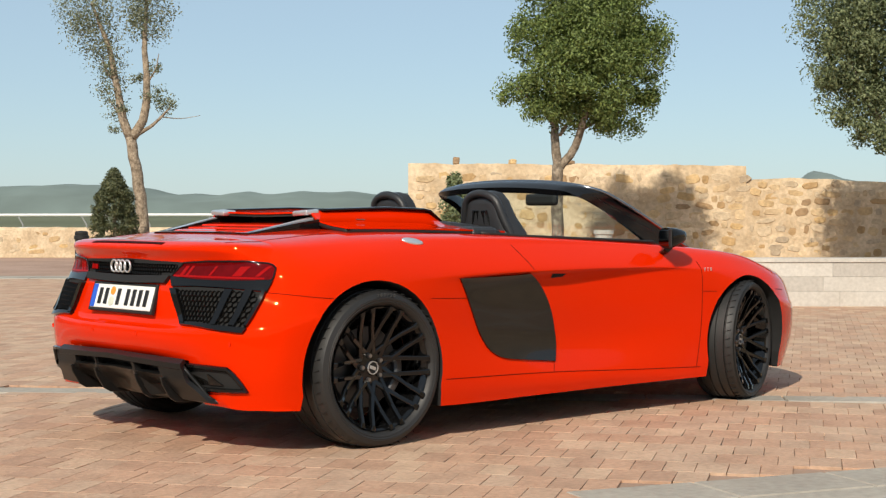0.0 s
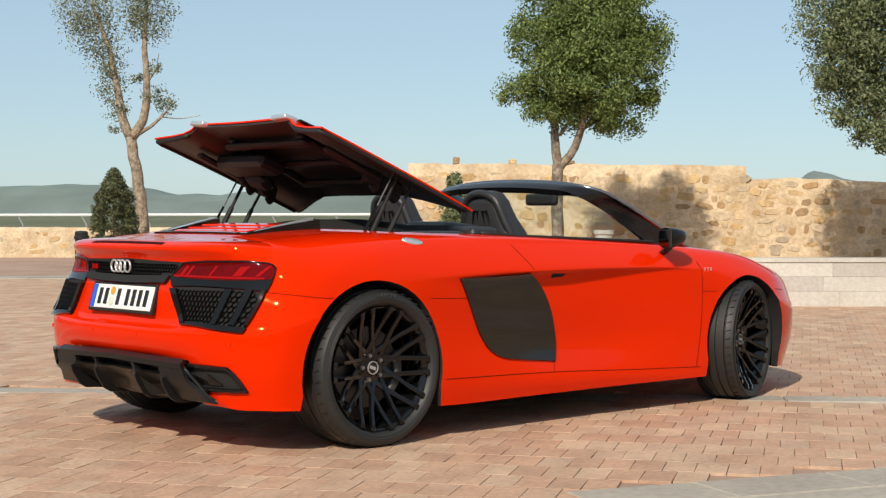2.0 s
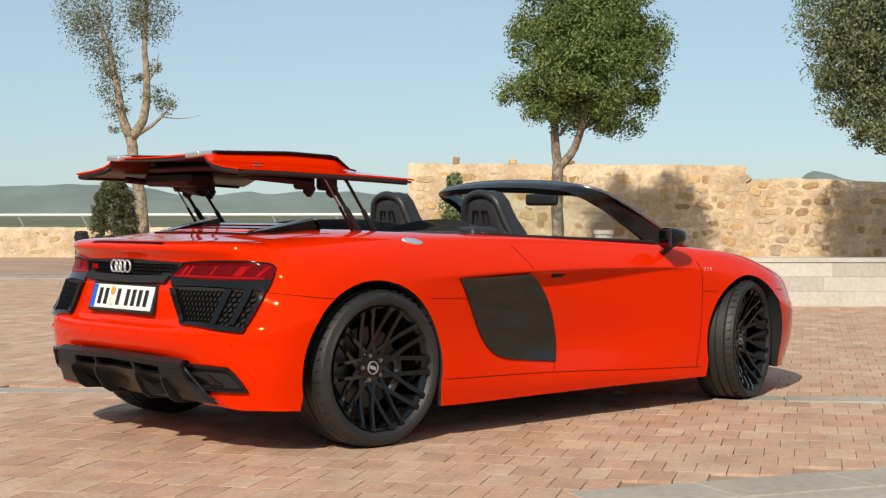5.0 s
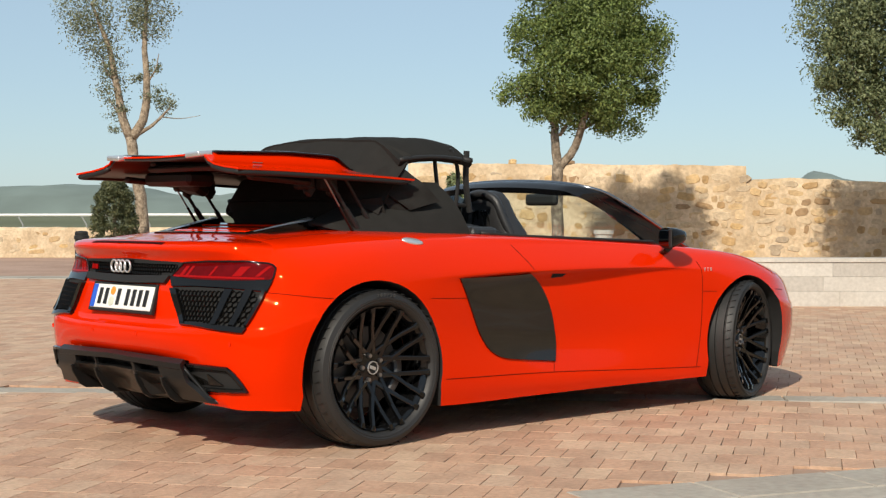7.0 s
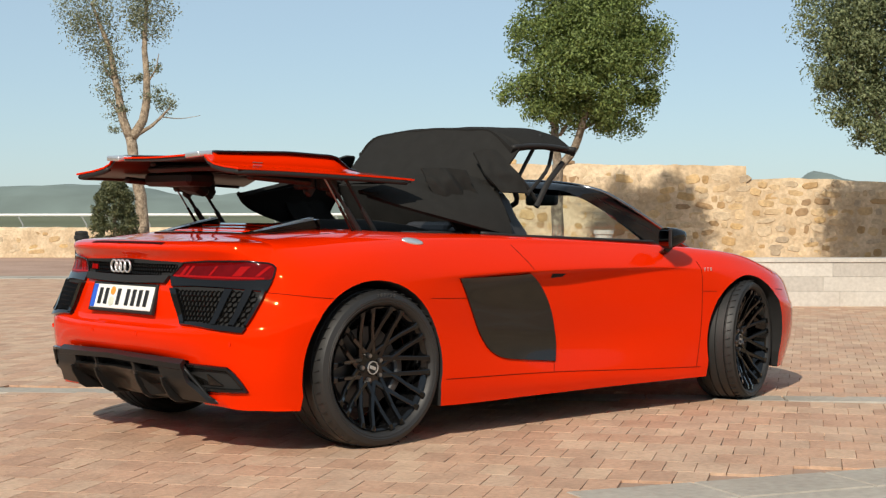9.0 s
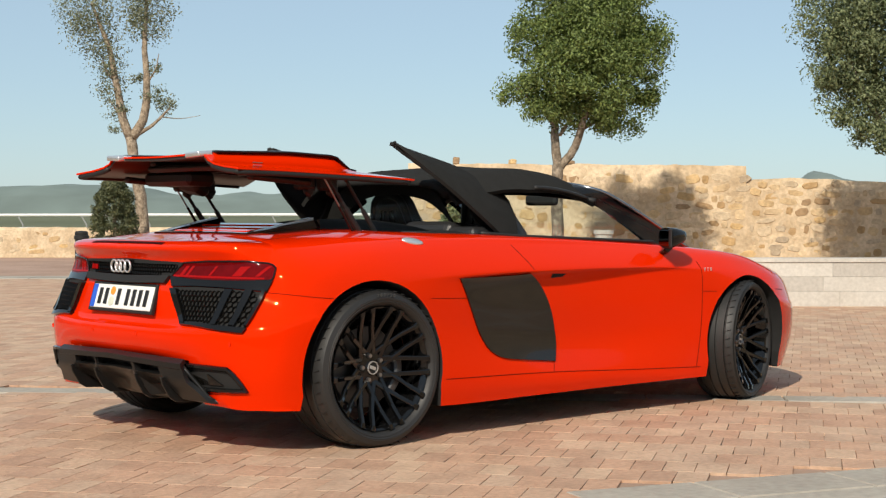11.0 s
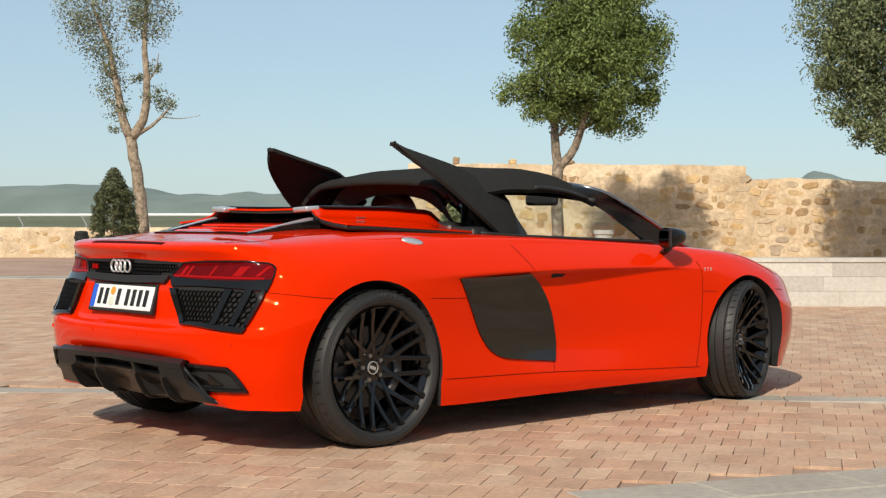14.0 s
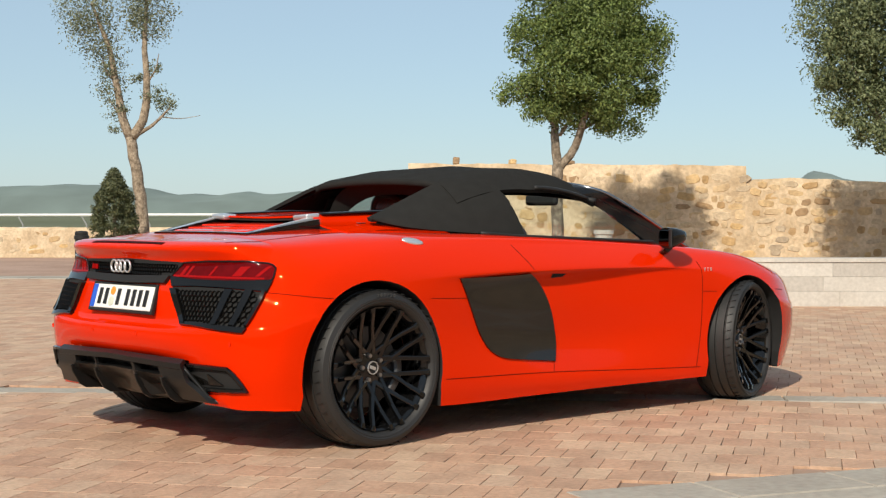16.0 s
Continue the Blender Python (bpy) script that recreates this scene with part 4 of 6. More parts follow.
def tail():
    for sgn in (-1, 1):
        mir = (lambda pts: pts) if sgn < 0 else both
        # lamp
        lamp = panel("tail_lamp", mir([(-0.417, 0.807), (-0.548, 0.817), (-0.754, 0.818), (-0.845, 0.803), (-0.868, 0.786)]), mir([(-0.351, 0.744), (-0.50, 0.733), (-0.69, 0.731), (-0.80, 0.733), (-0.873, 0.738)]), "x", 0.006, 0.02, LAMP_RED, car, "dark red tail lamp in a gloss black surround", 40, 10)
        for a0, a1 in ((-0.435, -0.455), (-0.47, -0.485), (-0.605, -0.617), (-0.735, -0.775), (-0.835, -0.85)):
            panel("light_bar", mir([(a0, 0.794), (a1, 0.794)]), mir([(a0 + 0.03, 0.752), (a1 + 0.03, 0.752)]), "x", 0.0075, 0.004, LAMP_LIT, lamp, cols=4, rows=6)
        panel("light_bar", mir([(-0.37, 0.753), (-0.84, 0.748)]), mir([(-0.365, 0.745), (-0.84, 0.740)]), "x", 0.0075, 0.004, LAMP_LIT, lamp, cols=24, rows=3)
        panel("lamp_surround", mir([(-0.351, 0.744), (-0.50, 0.733), (-0.69, 0.731), (-0.80, 0.733), (-0.873, 0.738)]), mir([(-0.374, 0.704), (-0.51, 0.708), (-0.70, 0.703), (-0.80, 0.696), (-0.862, 0.690)]), "x", 0.012, 0.03, BLACK_GLOSS, car, "gloss black strip below the lamp", 30, 4)
        rim_line = [(-0.417, 0.807), (-0.548, 0.817), (-0.754, 0.818), (-0.845, 0.803), (-0.868, 0.786), (-0.873, 0.738), (-0.80, 0.733), (-0.69, 0.731), (-0.50, 0.733), (-0.351, 0.744), (-0.417, 0.807)]
        bm = bmesh.new()
        tube(bm, [on_skin(a, b, "x", 0.006) for a, b in resample(mir(rim_line), 60)], 0.0042, 6, up=(1, 0, 0))
        part("lamp_frame", bm, BLACK_GLOSS, lamp, smooth=True)
        # outlet grille
        outer = [(-0.374, 0.700), (-0.51, 0.705), (-0.70, 0.700), (-0.856, 0.687), (-0.858, 0.54), (-0.835, 0.526), (-0.694, 0.536), (-0.494, 0.542), (-0.446, 0.58)]
        o2 = mir(outer)
        vent = panel("outlet_grille", mir([(-0.374, 0.702), (-0.51, 0.707), (-0.70, 0.702), (-0.857, 0.688)]), mir([(-0.475, 0.541), (-0.60, 0.539), (-0.70, 0.535), (-0.848, 0.525)]), "x", 0.003, 0.01, WELL, car, "black honeycomb air outlet with upright fins", 24, 12)
        hexes("honeycomb", within(o2), (-0.9, 0.53, 0.9, 0.70), 0.014, 0.012, lambda a, b, d: on_skin(a, b, "x", 0.014 + d), BLACK_GLOSS, vent)
        for t0, t1, b0, b1, name, mat in ((-0.374, -0.412, -0.470, -0.505, "frame_side", BLACK_GLOSS), (-0.700, -0.735, -0.685, -0.715, "fin", BLACK_GLOSS), (-0.787, -0.814, -0.782, -0.807, "fin", BLACK_GLOSS), (-0.846, -0.858, -0.842, -0.854, "frame_side", BLACK_GLOSS)):
            panel(name, mir([(t0, 0.695), (t1, 0.695)]), mir([(b0, 0.548), (b1, 0.546)]), "x", 0.020, 0.02, mat, vent, cols=4, rows=8)
        panel("frame_lower", mir([(-0.46, 0.556), (-0.6, 0.553), (-0.855, 0.540)]), mir([(-0.475, 0.539), (-0.60, 0.537), (-0.845, 0.522)]), "x", 0.016, 0.02, BLACK_GLOSS, vent, cols=16, rows=3)
        # tail pipe trim
        pipe = panel("exhaust_surround", mir([(-0.465, 0.378), (-0.60, 0.374), (-0.742, 0.370)]), mir([(-0.50, 0.276), (-0.65, 0.278), (-0.802, 0.281)]), "x", 0.003, 0.03, WELL, car, "gloss black exhaust surround", 14, 6)
        bm = bmesh.new()
        ring = [(-0.465, 0.378), (-0.53, 0.377), (-0.60, 0.375), (-0.67, 0.373), (-0.735, 0.370), (-0.755, 0.352), (-0.78, 0.315), (-0.80, 0.281), (-0.74, 0.279), (-0.65, 0.278), (-0.57, 0.277), (-0.505, 0.276), (-0.485, 0.32), (-0.465, 0.378)]
        tube(bm, [on_skin(a, b, "x", 0.008) for a, b in mir(ring)], 0.0105, 6, up=(1, 0, 0))
        part("surround_rim", bm, BLACK_GLOSS, pipe)
        panel("exhaust_pipe", mir([(-0.50, 0.338), (-0.60, 0.318)]), mir([(-0.515, 0.296), (-0.64, 0.298)]), "x", 0.006, 0.004, BLADE, pipe, cols=8, rows=4)
        panel("vane", mir([(-0.625, 0.345), (-0.632, 0.345)]), mir([(-0.625, 0.300), (-0.70, 0.300)]), "x", 0.010, 0.006, BLACK_GLOSS, pipe, cols=4, rows=4)
        # parking sensors
        for a, b in ((-0.753, 0.475), (-0.188, 0.495)):
            c = on_skin(a if sgn < 0 else -a, b, "x", 0.001)
            bm = bmesh.new()
            revolve(bm, [(0, 0.0), (0.0095, 0.0), (0.0095, 0.001), (0.011, 0.001), (0.011, -0.002), (0, -0.002)], 20)
            ob = part("sensor", bm, RED, car)
            ob.matrix_basis = Matrix.Translation(c) @ pose(0, 0, 0, 0, -90, 0)
    # centre grille between the lamps
    poly = [(-0.415, 0.806), (0.0, 0.818), (0.415, 0.806), (0.35, 0.745), (0.0, 0.738), (-0.35, 0.745)]
    g = panel("rear_grille", [(-0.417, 0.808), (0.0, 0.819), (0.417, 0.808)], [(-0.35, 0.742), (0.0, 0.732), (0.35, 0.742)], "x", 0.003, 0.01, WELL, car, "black honeycomb grille between the tail lamps", 24, 8)
    hexes("honeycomb", within(poly), (-0.42, 0.737, 0.42, 0.815), 0.0115, 0.01, lambda a, b, d: on_skin(a, b, "x", 0.012 + d), BLACK_GLOSS, g)
    panel("grille_bar", [(-0.352, 0.746), (0, 0.738), (0.352, 0.746)], [(-0.33, 0.714), (0, 0.709), (0.33, 0.714)], "x", 0.020, 0.03, BLACK_MATT, g, "", 24, 5)
    # mark: four plain rings
    mark = new("badge")
    mark.parent = car
    for i in range(4):
        bm = bmesh.new()
        c = on_skin((1.5 - i) * 0.038 + 0.02, 0.778, "x", 0.030)
        ring = [c + Vector((0, 0.026 * math.cos(a), 0.026 * math.sin(a))) for a in np.linspace(0, 2 * math.pi, 29)]
        tube(bm, ring, 0.0048, 6, up=(1, 0, 0))
        part("ring", bm, CHROME, mark, smooth=True)
    bm = bmesh.new()
    for i, (w, o) in enumerate(((0.012, 0.0), (0.008, 0.017), (0.02, 0.036))):
        c = on_skin(0.300 - o, 0.772, "x", 0.016)
        box(bm, (0.004, w, 0.022), Matrix.Translation(c) @ pose(0, 0, 0, 14 if i == 0 else 0))
    part("small_badge", bm, LAMP_LIT, mark)
    # number plate with plain bars
    plate = new("number_plate")
    plate.parent = car
    c = on_skin(0, 0.643, "x", 0.0)
    plate.matrix_basis = Matrix.Translation((c.x - 0.003, -0.01, 0.643)) @ pose(0, 0, 0, 0, 16, 0)
    for nm, size, at, mat in (("holder", (0.02, 0.545, 0.136), (0.004, 0, 0), BLACK_MATT), ("face", (0.012, 0.52, 0.11), (-0.004, 0, 0), WHITE), ("blue_strip", (0.012, 0.042, 0.108), (-0.0055, 0.238, 0), BLUE)):
        bm = bmesh.new()
        box(bm, size, Matrix.Translation(at), 0.004)
        part(nm, bm, mat, plate)
    for y, w in ((0.180, 0.028), (0.128, 0.028), (0.022, 0.028), (-0.055, 0.028), (-0.107, 0.028), (-0.159, 0.028), (-0.211, 0.028)):
        bm = bmesh.new()
        box(bm, (0.004, w, 0.075), Matrix.Translation((-0.011, y, 0)), 0.001, 1)
        part("bar", bm, INK, plate)
    for z, r, mat in ((0.026, 0.019, AMBER), (-0.022, 0.021, plain("seal_silver", (0.6, 0.62, 0.5), rough=0.4, grain=0.3, size=80))):
        bm = bmesh.new()
        revolve(bm, [(0, 0), (r, 0), (r, 0.003), (0, 0.003)], 24)
        ob = part("seal", bm, mat, plate)
        ob.matrix_basis = Matrix.Translation((-0.010, 0.076, z)) @ pose(0, 0, 0, 0, -90, 0)
    # spoiler lip with the high brake lamp
    panel("brake_lamp", [(-0.690, 0.30), (-0.690, -0.30)], [(-0.672, 0.30), (-0.672, -0.30)], "z", 0.003, 0.004, plain("dark_red_lens", (0.035, 0.004, 0.004), rough=0.6, spec=0.05), car, "dark red high brake lamp", 20, 3)
    # seams
    for sgn in (-1, 1):
        gap([(-0.53, 0.690), (-0.45, 0.681), (-0.36, 0.669), (-0.25, 0.658)], "y", side=sgn)
        gap([(-0.565, sgn * 0.605), (-0.5, sgn * 0.62), (-0.3, sgn * 0.65), (-0.05, sgn * 0.67)], "z", width=0.003)


def diffuser():
    d = new("diffuser")
    d.parent = car
    tagged(d, "dark carbon diffuser with upright fins")
    yy = np.linspace(0.52, -0.52, 105)
    ribs = (0.345, 0.145, -0.170, -0.365)

    def scoop(y):
        for a, b in zip(ribs[1:], ribs):
            if a < y < b:
                return min(1.0, 5.0 * min(y - a, b - y) / (b - a)) ** 0.6
        return 0.0

    def slot(y):
        return 1.0 if any(a + 0.014 < y < b - 0.014 for a, b in zip(ribs[1:], ribs)) else 0.0
    lines = [[(-0.745 + 0.10 * y * y, y, 0.412 - 0.02 * abs(y)) for y in yy],
             [(-0.775 + 0.12 * y * y, y * 1.01, 0.398 - 0.03 * abs(y)) for y in yy],
             [(-0.772 + 0.12 * y * y, y * 1.02, 0.375 - 0.03 * abs(y)) for y in yy],
             [(-0.768 + 0.12 * y * y + 0.055 * slot(y), y * 1.02, 0.372 - 0.03 * abs(y)) for y in yy],
             [(-0.760 + 0.10 * y * y + 0.055 * slot(y), y * 1.04, 0.346 - 0.03 * abs(y)) for y in yy],
             [(-0.760 + 0.10 * y * y, y * 1.05, 0.338 - 0.03 * abs(y)) for y in yy],
             [(-0.754 + 0.10 * y * y + 0.020 * scoop(y), y * 1.07, 0.312 - 0.02 * abs(y)) for y in yy],
             [(-0.725 + 0.10 * y * y + 0.075 * scoop(y), y * 1.12, 0.270) for y in yy],
             [(-0.690 + 0.10 * y * y + 0.085 * scoop(y), y * 1.20, 0.222) for y in yy],
             [(-0.56, y * 1.24, 0.195) for y in yy]]
    rows = [[Vector(p) for p in r] for r in lines]
    v, f = skin(rows, 0.02, (-1, 0, -0.3))
    grid_part("shell", v, f, CARBON, d, "", sharp=30)
    for y in ribs:
        bm = prism([(-0.762, 0.318), (-0.752, 0.285), (-0.715, 0.225), (-0.68, 0.205), (-0.52, 0.195), (-0.50, 0.24), (-0.66, 0.318)], y * 1.1 - 0.006, y * 1.1 + 0.006, "y")
        bmesh.ops.bevel(bm, geom=bm.edges[:], offset=0.002, segments=1, affect="EDGES")
        bmesh.ops.recalc_face_normals(bm, faces=bm.faces)
        part("fin", bm, CARBON, d)
    for sgn in (-1, 1):
        bm = bmesh.new()
        tube(bm, smooth_line([(-0.725, sgn * 0.49, 0.385), (-0.715, sgn * 0.52, 0.36), (-0.68, sgn * 0.56, 0.30), (-0.64, sgn * 0.61, 0.235), (-0.60, sgn * 0.665, 0.205)], 16), [0.006] + [0.010] * 9 + [0.007] * 6, 8)
        part("end_fin", bm, CARBON, d, smooth=True)
    # floor of the car
    bm = bmesh.new()
    box(bm, (3.4, 1.0, 0.05), Matrix.Translation((1.40, 0, 0.185)), 0.01, 1)
    box(bm, (1.7, 1.7, 0.05), Matrix.Translation((1.32, 0, 0.160)), 0.01, 1)
    part("underbody", bm, WELL, car)


tail()
diffuser()


def flanks():
    for sgn in (-1, 1):
        left = smooth_line([(0.481, 0.726), (0.51, 0.68), (0.571, 0.56), (0.646, 0.425), (0.685, 0.38), (0.74, 0.352), (0.90, 0.325)], 22)
        right = smooth_line([(0.985, 0.736), (1.055, 0.68), (1.110, 0.60), (1.155, 0.47), (1.165, 0.40), (1.155, 0.345), (1.138, 0.302)], 22)
        panel("side_blade", left, right, "y", 0.009, 0.02, BLADE, car, "dark grey satin side blade behind the door", 24, 14, sgn)
        gap([(0.895, 0.868), (0.943, 0.80), (0.975, 0.752)], "y", side=sgn)
        gap([(1.138, 0.31), (1.13, 0.28), (1.12, 0.25)], "y", side=sgn)
        gap([(2.234, 0.764), (2.248, 0.69), (2.25, 0.60), (2.24, 0.41), (2.20, 0.205)], "y", side=sgn, width=0.0045)
        gap([(0.385, 0.272), (0.8, 0.262), (1.12, 0.252), (1.7, 0.225), (2.23, 0.205)], "y", side=sgn, width=0.005)
        gap([(2.258, 0.605), (2.32, 0.604), (2.36, 0.602)], "y", side=sgn)
        gap([(2.93, 0.595), (2.98, 0.592), (3.05, 0.585)], "y", side=sgn)
        gap([(0.30, 0.64), (0.40, 0.636), (0.53, 0.632)], "y", side=sgn, width=0.003)
        # door handle pocket: a matt black plate on the skin paints its shade
        panel("door_handle", [(1.154, 0.726), (1.252, 0.724)], [(1.144, 0.706), (1.225, 0.709)], "y", 0.002, 0.004, WELL, car, "recessed door handle", 10, 4, sgn)
        # bright letters on the wing
        verts, faces = [], []
        for i, me in enumerate(glyphs("V10", 0.030, 0.001)):
            c = on_skin(2.268 + (i if sgn < 0 else 2 - i) * 0.026, 0.712, "y", 0.002, sgn)
            m = Matrix.Translation(c) @ pose(0, 0, 0, 90, 0, 0 if sgn < 0 else 180)
            o = len(verts)
            verts += [m @ v.co for v in me.vertices]
            faces += [tuple(o + k for k in p.vertices) for p in me.polygons]
        grid_part("wing_badge", verts, faces, CHROME, car, smooth=False)
    c = on_skin(0.28, -0.847, "z", 0.003)
    bm = bmesh.new()
    revolve(bm, [(0, 0.004), (0.046, 0.003), (0.053, 0.0), (0.055, -0.006), (0, -0.006)], 40)
    ob = part("fuel_cap", bm, CHROME, car, "brushed aluminium fuel cap", smooth=True)
    _, nrm, _, _ = SKIN.find_nearest(c)
    nrm = nrm if nrm.z > 0 else -nrm
    ob.matrix_basis = Matrix.Translation(c) @ Vector((0, 0, 1)).rotation_difference(nrm).to_matrix().to_4x4() @ pose(0, 0, 0, 0, 0, -12) @ Matrix.Diagonal((1.05, 0.40, 1, 1))
    # arch liners with ribs, seen past the front wheel
    for sgn in (-1, 1):
        bm = bmesh.new()
        for z in np.linspace(0.42, 0.60, 7):
            box(bm, (0.012, 0.16, 0.012), Matrix.Translation((0.335 - 0.25 * (z - 0.42), sgn * 0.86, z)))
        part("liner_ribs", bm, BLACK_MATT, car)


flanks()


def cabin():
    # windscreen surround: one frame round the glass, outer sheen tube, dark inner band
    half_o = [(2.36, 0.745, 0.825), (2.14, 0.685, 0.965), (1.95, 0.635, 1.070), (1.82, 0.590, 1.135), (1.765, 0.53, 1.157), (1.735, 0.40, 1.177), (1.715, 0.20, 1.190), (1.71, 0, 1.194)]
    half_i = [(2.13, 0.675, 0.850), (1.98, 0.615, 0.960), (1.82, 0.560, 1.055), (1.69, 0.535, 1.112), (1.645, 0.50, 1.134), (1.615, 0.38, 1.148), (1.600, 0.20, 1.158), (1.595, 0, 1.161)]
    oo = smooth_line([(x, -y, z) for x, y, z in half_o] + [half_o[i] for i in range(6, -1, -1)], 60)
    ii = smooth_line([(x, -y, z) for x, y, z in half_i] + [half_i[i] for i in range(6, -1, -1)], 60)
    rows = ruled([Vector(p) for p in oo], [Vector(p) for p in ii], 6)
    for k, r in enumerate(rows):
        for q in r:
            q.z += 0.014 * math.sin(k / 5 * math.pi)
    v, f = skin(rows, 0.035, (0, 0, 1))
    grid_part("windscreen_frame", v, f, plain("frame_black", (0.008, 0.008, 0.009), rough=0.2, spec=0.45, grain=0.2, size=120), car, "black windscreen frame", sharp=40)
    # bluish metal tube, added to imitate sky sheen on the black frame
    bm = bmesh.new()
    tube(bm, [p + np.array((0.004, 0, 0.002)) for p in oo], 0.010, 8, flat=1.0)
    part("windscreen_rim", bm, plain("sky_sheen_metal", (0.28, 0.30, 0.32), rough=0.2, metal=0.95), car, "bluish metal tube for sky sheen on the windscreen frame", smooth=True)
    rows = []
    for u in np.linspace(0, 1, 8):
        rows.append([Vector((1.72 + 0.62 * u + 0.10 * u * (1 - (v / 1) ** 2), v * (0.56 + 0.17 * u), 1.175 - 0.33 * u - 0.03 * (1 - u) * v * v - 0.02 * u * v * v)) for v in np.linspace(-1, 1, 14)])
    v, f = skin(rows, 0.004, (1, 0, 1))
    gl = grid_part("windscreen", v, f, GLASS, car, "clear windscreen glass")
    gl.visible_shadow = False
    # inner mirror
    m = new("inner_mirror")
    m.parent = car
    m.matrix_basis = pose(1.93, -0.05, 1.096, 0, 6, 8)
    bm = bmesh.new()
    box(bm, (0.04, 0.215, 0.066), None, 0.018, 3)
    part("housing", bm, BLACK_MATT, m, smooth=False)
    bm = bmesh.new()
    tube(bm, [(0.01, 0, 0.0), (0.03, 0, 0.05), (0.05, 0, 0.09)], 0.018, 8)
    part("stalk", bm, BLACK_MATT, m)
    # door mirrors
    for sgn in (-1, 1):
        dm = new("door_mirror")
        dm.parent = car
        dm.matrix_basis = pose(1.95, sgn * 0.945, 0.893, 0, 0, sgn * 10)
        bm = bmesh.new()
        bmesh.ops.create_uvsphere(bm, u_segments=20, v_segments=12, radius=1.0)
        for q in bm.verts:
            x, y, z = q.co
            x = max(x, -0.15)
            s = 1 - 0.25 * max(0, x)
            q.co = (x * 0.115, math.copysign(abs(y) ** 0.75, y) * 0.061 * s, math.copysign(abs(z) ** 0.7, z) * 0.054 * s + 0.008 * x)
        housing = part("housing", bm, BLACK_GLOSS, dm, "gloss black mirror housing", smooth=True)
        housing.data.set_sharp_from_angle(angle=radians(50))
        bm = bmesh.new()
        box(bm, (0.006, 0.094, 0.080), Matrix.Translation((-0.019, 0, 0)), 0.002, 1)
        part("mirror_glass", bm, plain("mirror_silver", (0.12, 0.125, 0.13), rough=0.03, metal=1.0) if sgn < 0 else bpy.data.materials["mirror_silver"], dm)
        bm = bmesh.new()
        box(bm, (0.012, 0.024, 0.098), Matrix.Translation((-0.024, sgn * 0.045, -0.002)), 0.004, 1)
        part("frame_side", bm, BLACK_MATT, dm)
        bm = bmesh.new()
        tube(bm, [(0.03, -sgn * 0.02, -0.045), (0.03, -sgn * 0.06, -0.075), (0.03, -sgn * 0.12, -0.085)], [0.022, 0.02, 0.02], 10, flat=0.6)
        part("stalk", bm, BLACK_GLOSS, dm, smooth=True)
    # seats
    for sgn in (-1, 1):
        s = new("seat")
        s.parent = car
        s.matrix_basis = pose(1.345, sgn * 0.37, 0.43, 0, -12, 0)
        rows = []
        for z, w, d in ((0.0, 0.25, 0.10), (0.2, 0.26, 0.10), (0.40, 0.25, 0.095), (0.50, 0.20, 0.085), (0.58, 0.15, 0.07), (0.66, 0.125, 0.06), (0.70, 0.10, 0.045), (0.718, 0.05, 0.02)):
            rows.append([Vector((d * math.copysign(abs(math.cos(a)) ** 0.6, math.cos(a)), w * math.copysign(abs(math.sin(a)) ** 0.6, math.sin(a)), z)) for a in np.linspace(0, 2 * math.pi, 33)])
        bm = bmesh.new()
        vr = [[bm.verts.new(p) for p in r[:-1]] for r in rows]
        for a, b in zip(vr, vr[1:]):
            for k in range(32):
                bm.faces.new((a[k], a[(k + 1) % 32], b[(k + 1) % 32], b[k]))
        bm.faces.new(vr[0][::-1])
        bm.faces.new(vr[-1])
        part("backrest", bm, LEATHER, s, "black leather seat back", smooth=True)
        bm = bmesh.new()
        tube(bm, smooth_line([(-0.03, -0.20, 0.42), (-0.045, -0.145, 0.58), (-0.045, -0.10, 0.685), (-0.045, 0, 0.715), (-0.045, 0.10, 0.685), (-0.045, 0.145, 0.58), (-0.03, 0.20, 0.42)], 28), 0.022, 8)
        part("piping", bm, LEATHER, s, smooth=True)
        for y in (-0.05, 0.05):
            bm = bmesh.new()
            tube(bm, [(-0.066, y * 1.4, 0.53), (-0.066, y * 0.9, 0.63), (-0.066, y * 0.35, 0.63), (-0.070, y * 0.6, 0.53)], 0.008, 6)
            part("slot_trim", bm, BLACK_GLOSS, s)
        bm = bmesh.new()
        box(bm, (0.50, 0.50, 0.16), Matrix.Translation((0.26, 0, 0.02)) @ pose(0, 0, 0, 0, 14, 0), 0.04, 2)
        part("cushion", bm, LEATHER, s)
    bm = bmesh.new()
    box(bm, (0.30, 1.36, 0.16), Matrix.Translation((2.12, 0, 0.78)) @ pose(0, 0, 0, 0, 12, 0), 0.05, 3)
    part("dashboard", bm, BLACK_MATT, car)
    bm = bmesh.new()
    box(bm, (0.06, 1.40, 0.30), Matrix.Translation((0.96, 0, 0.79)), 0.02, 2)
    part("bulkhead", bm, BLACK_MATT, car)
    # sill trims along the cabin's edge
    for sgn in (-1, 1):
        bm = bmesh.new()
        tube(bm, smooth_line([(0.80, sgn * 0.745, 0.925), (0.98, sgn * 0.775, 0.912), (1.3, sgn * 0.785, 0.898), (1.7, sgn * 0.778, 0.882), (2.05, sgn * 0.755, 0.868)], 24), 0.010, 6)
        part("door_top_trim", bm, BLACK_MATT, car, smooth=True)


cabin()


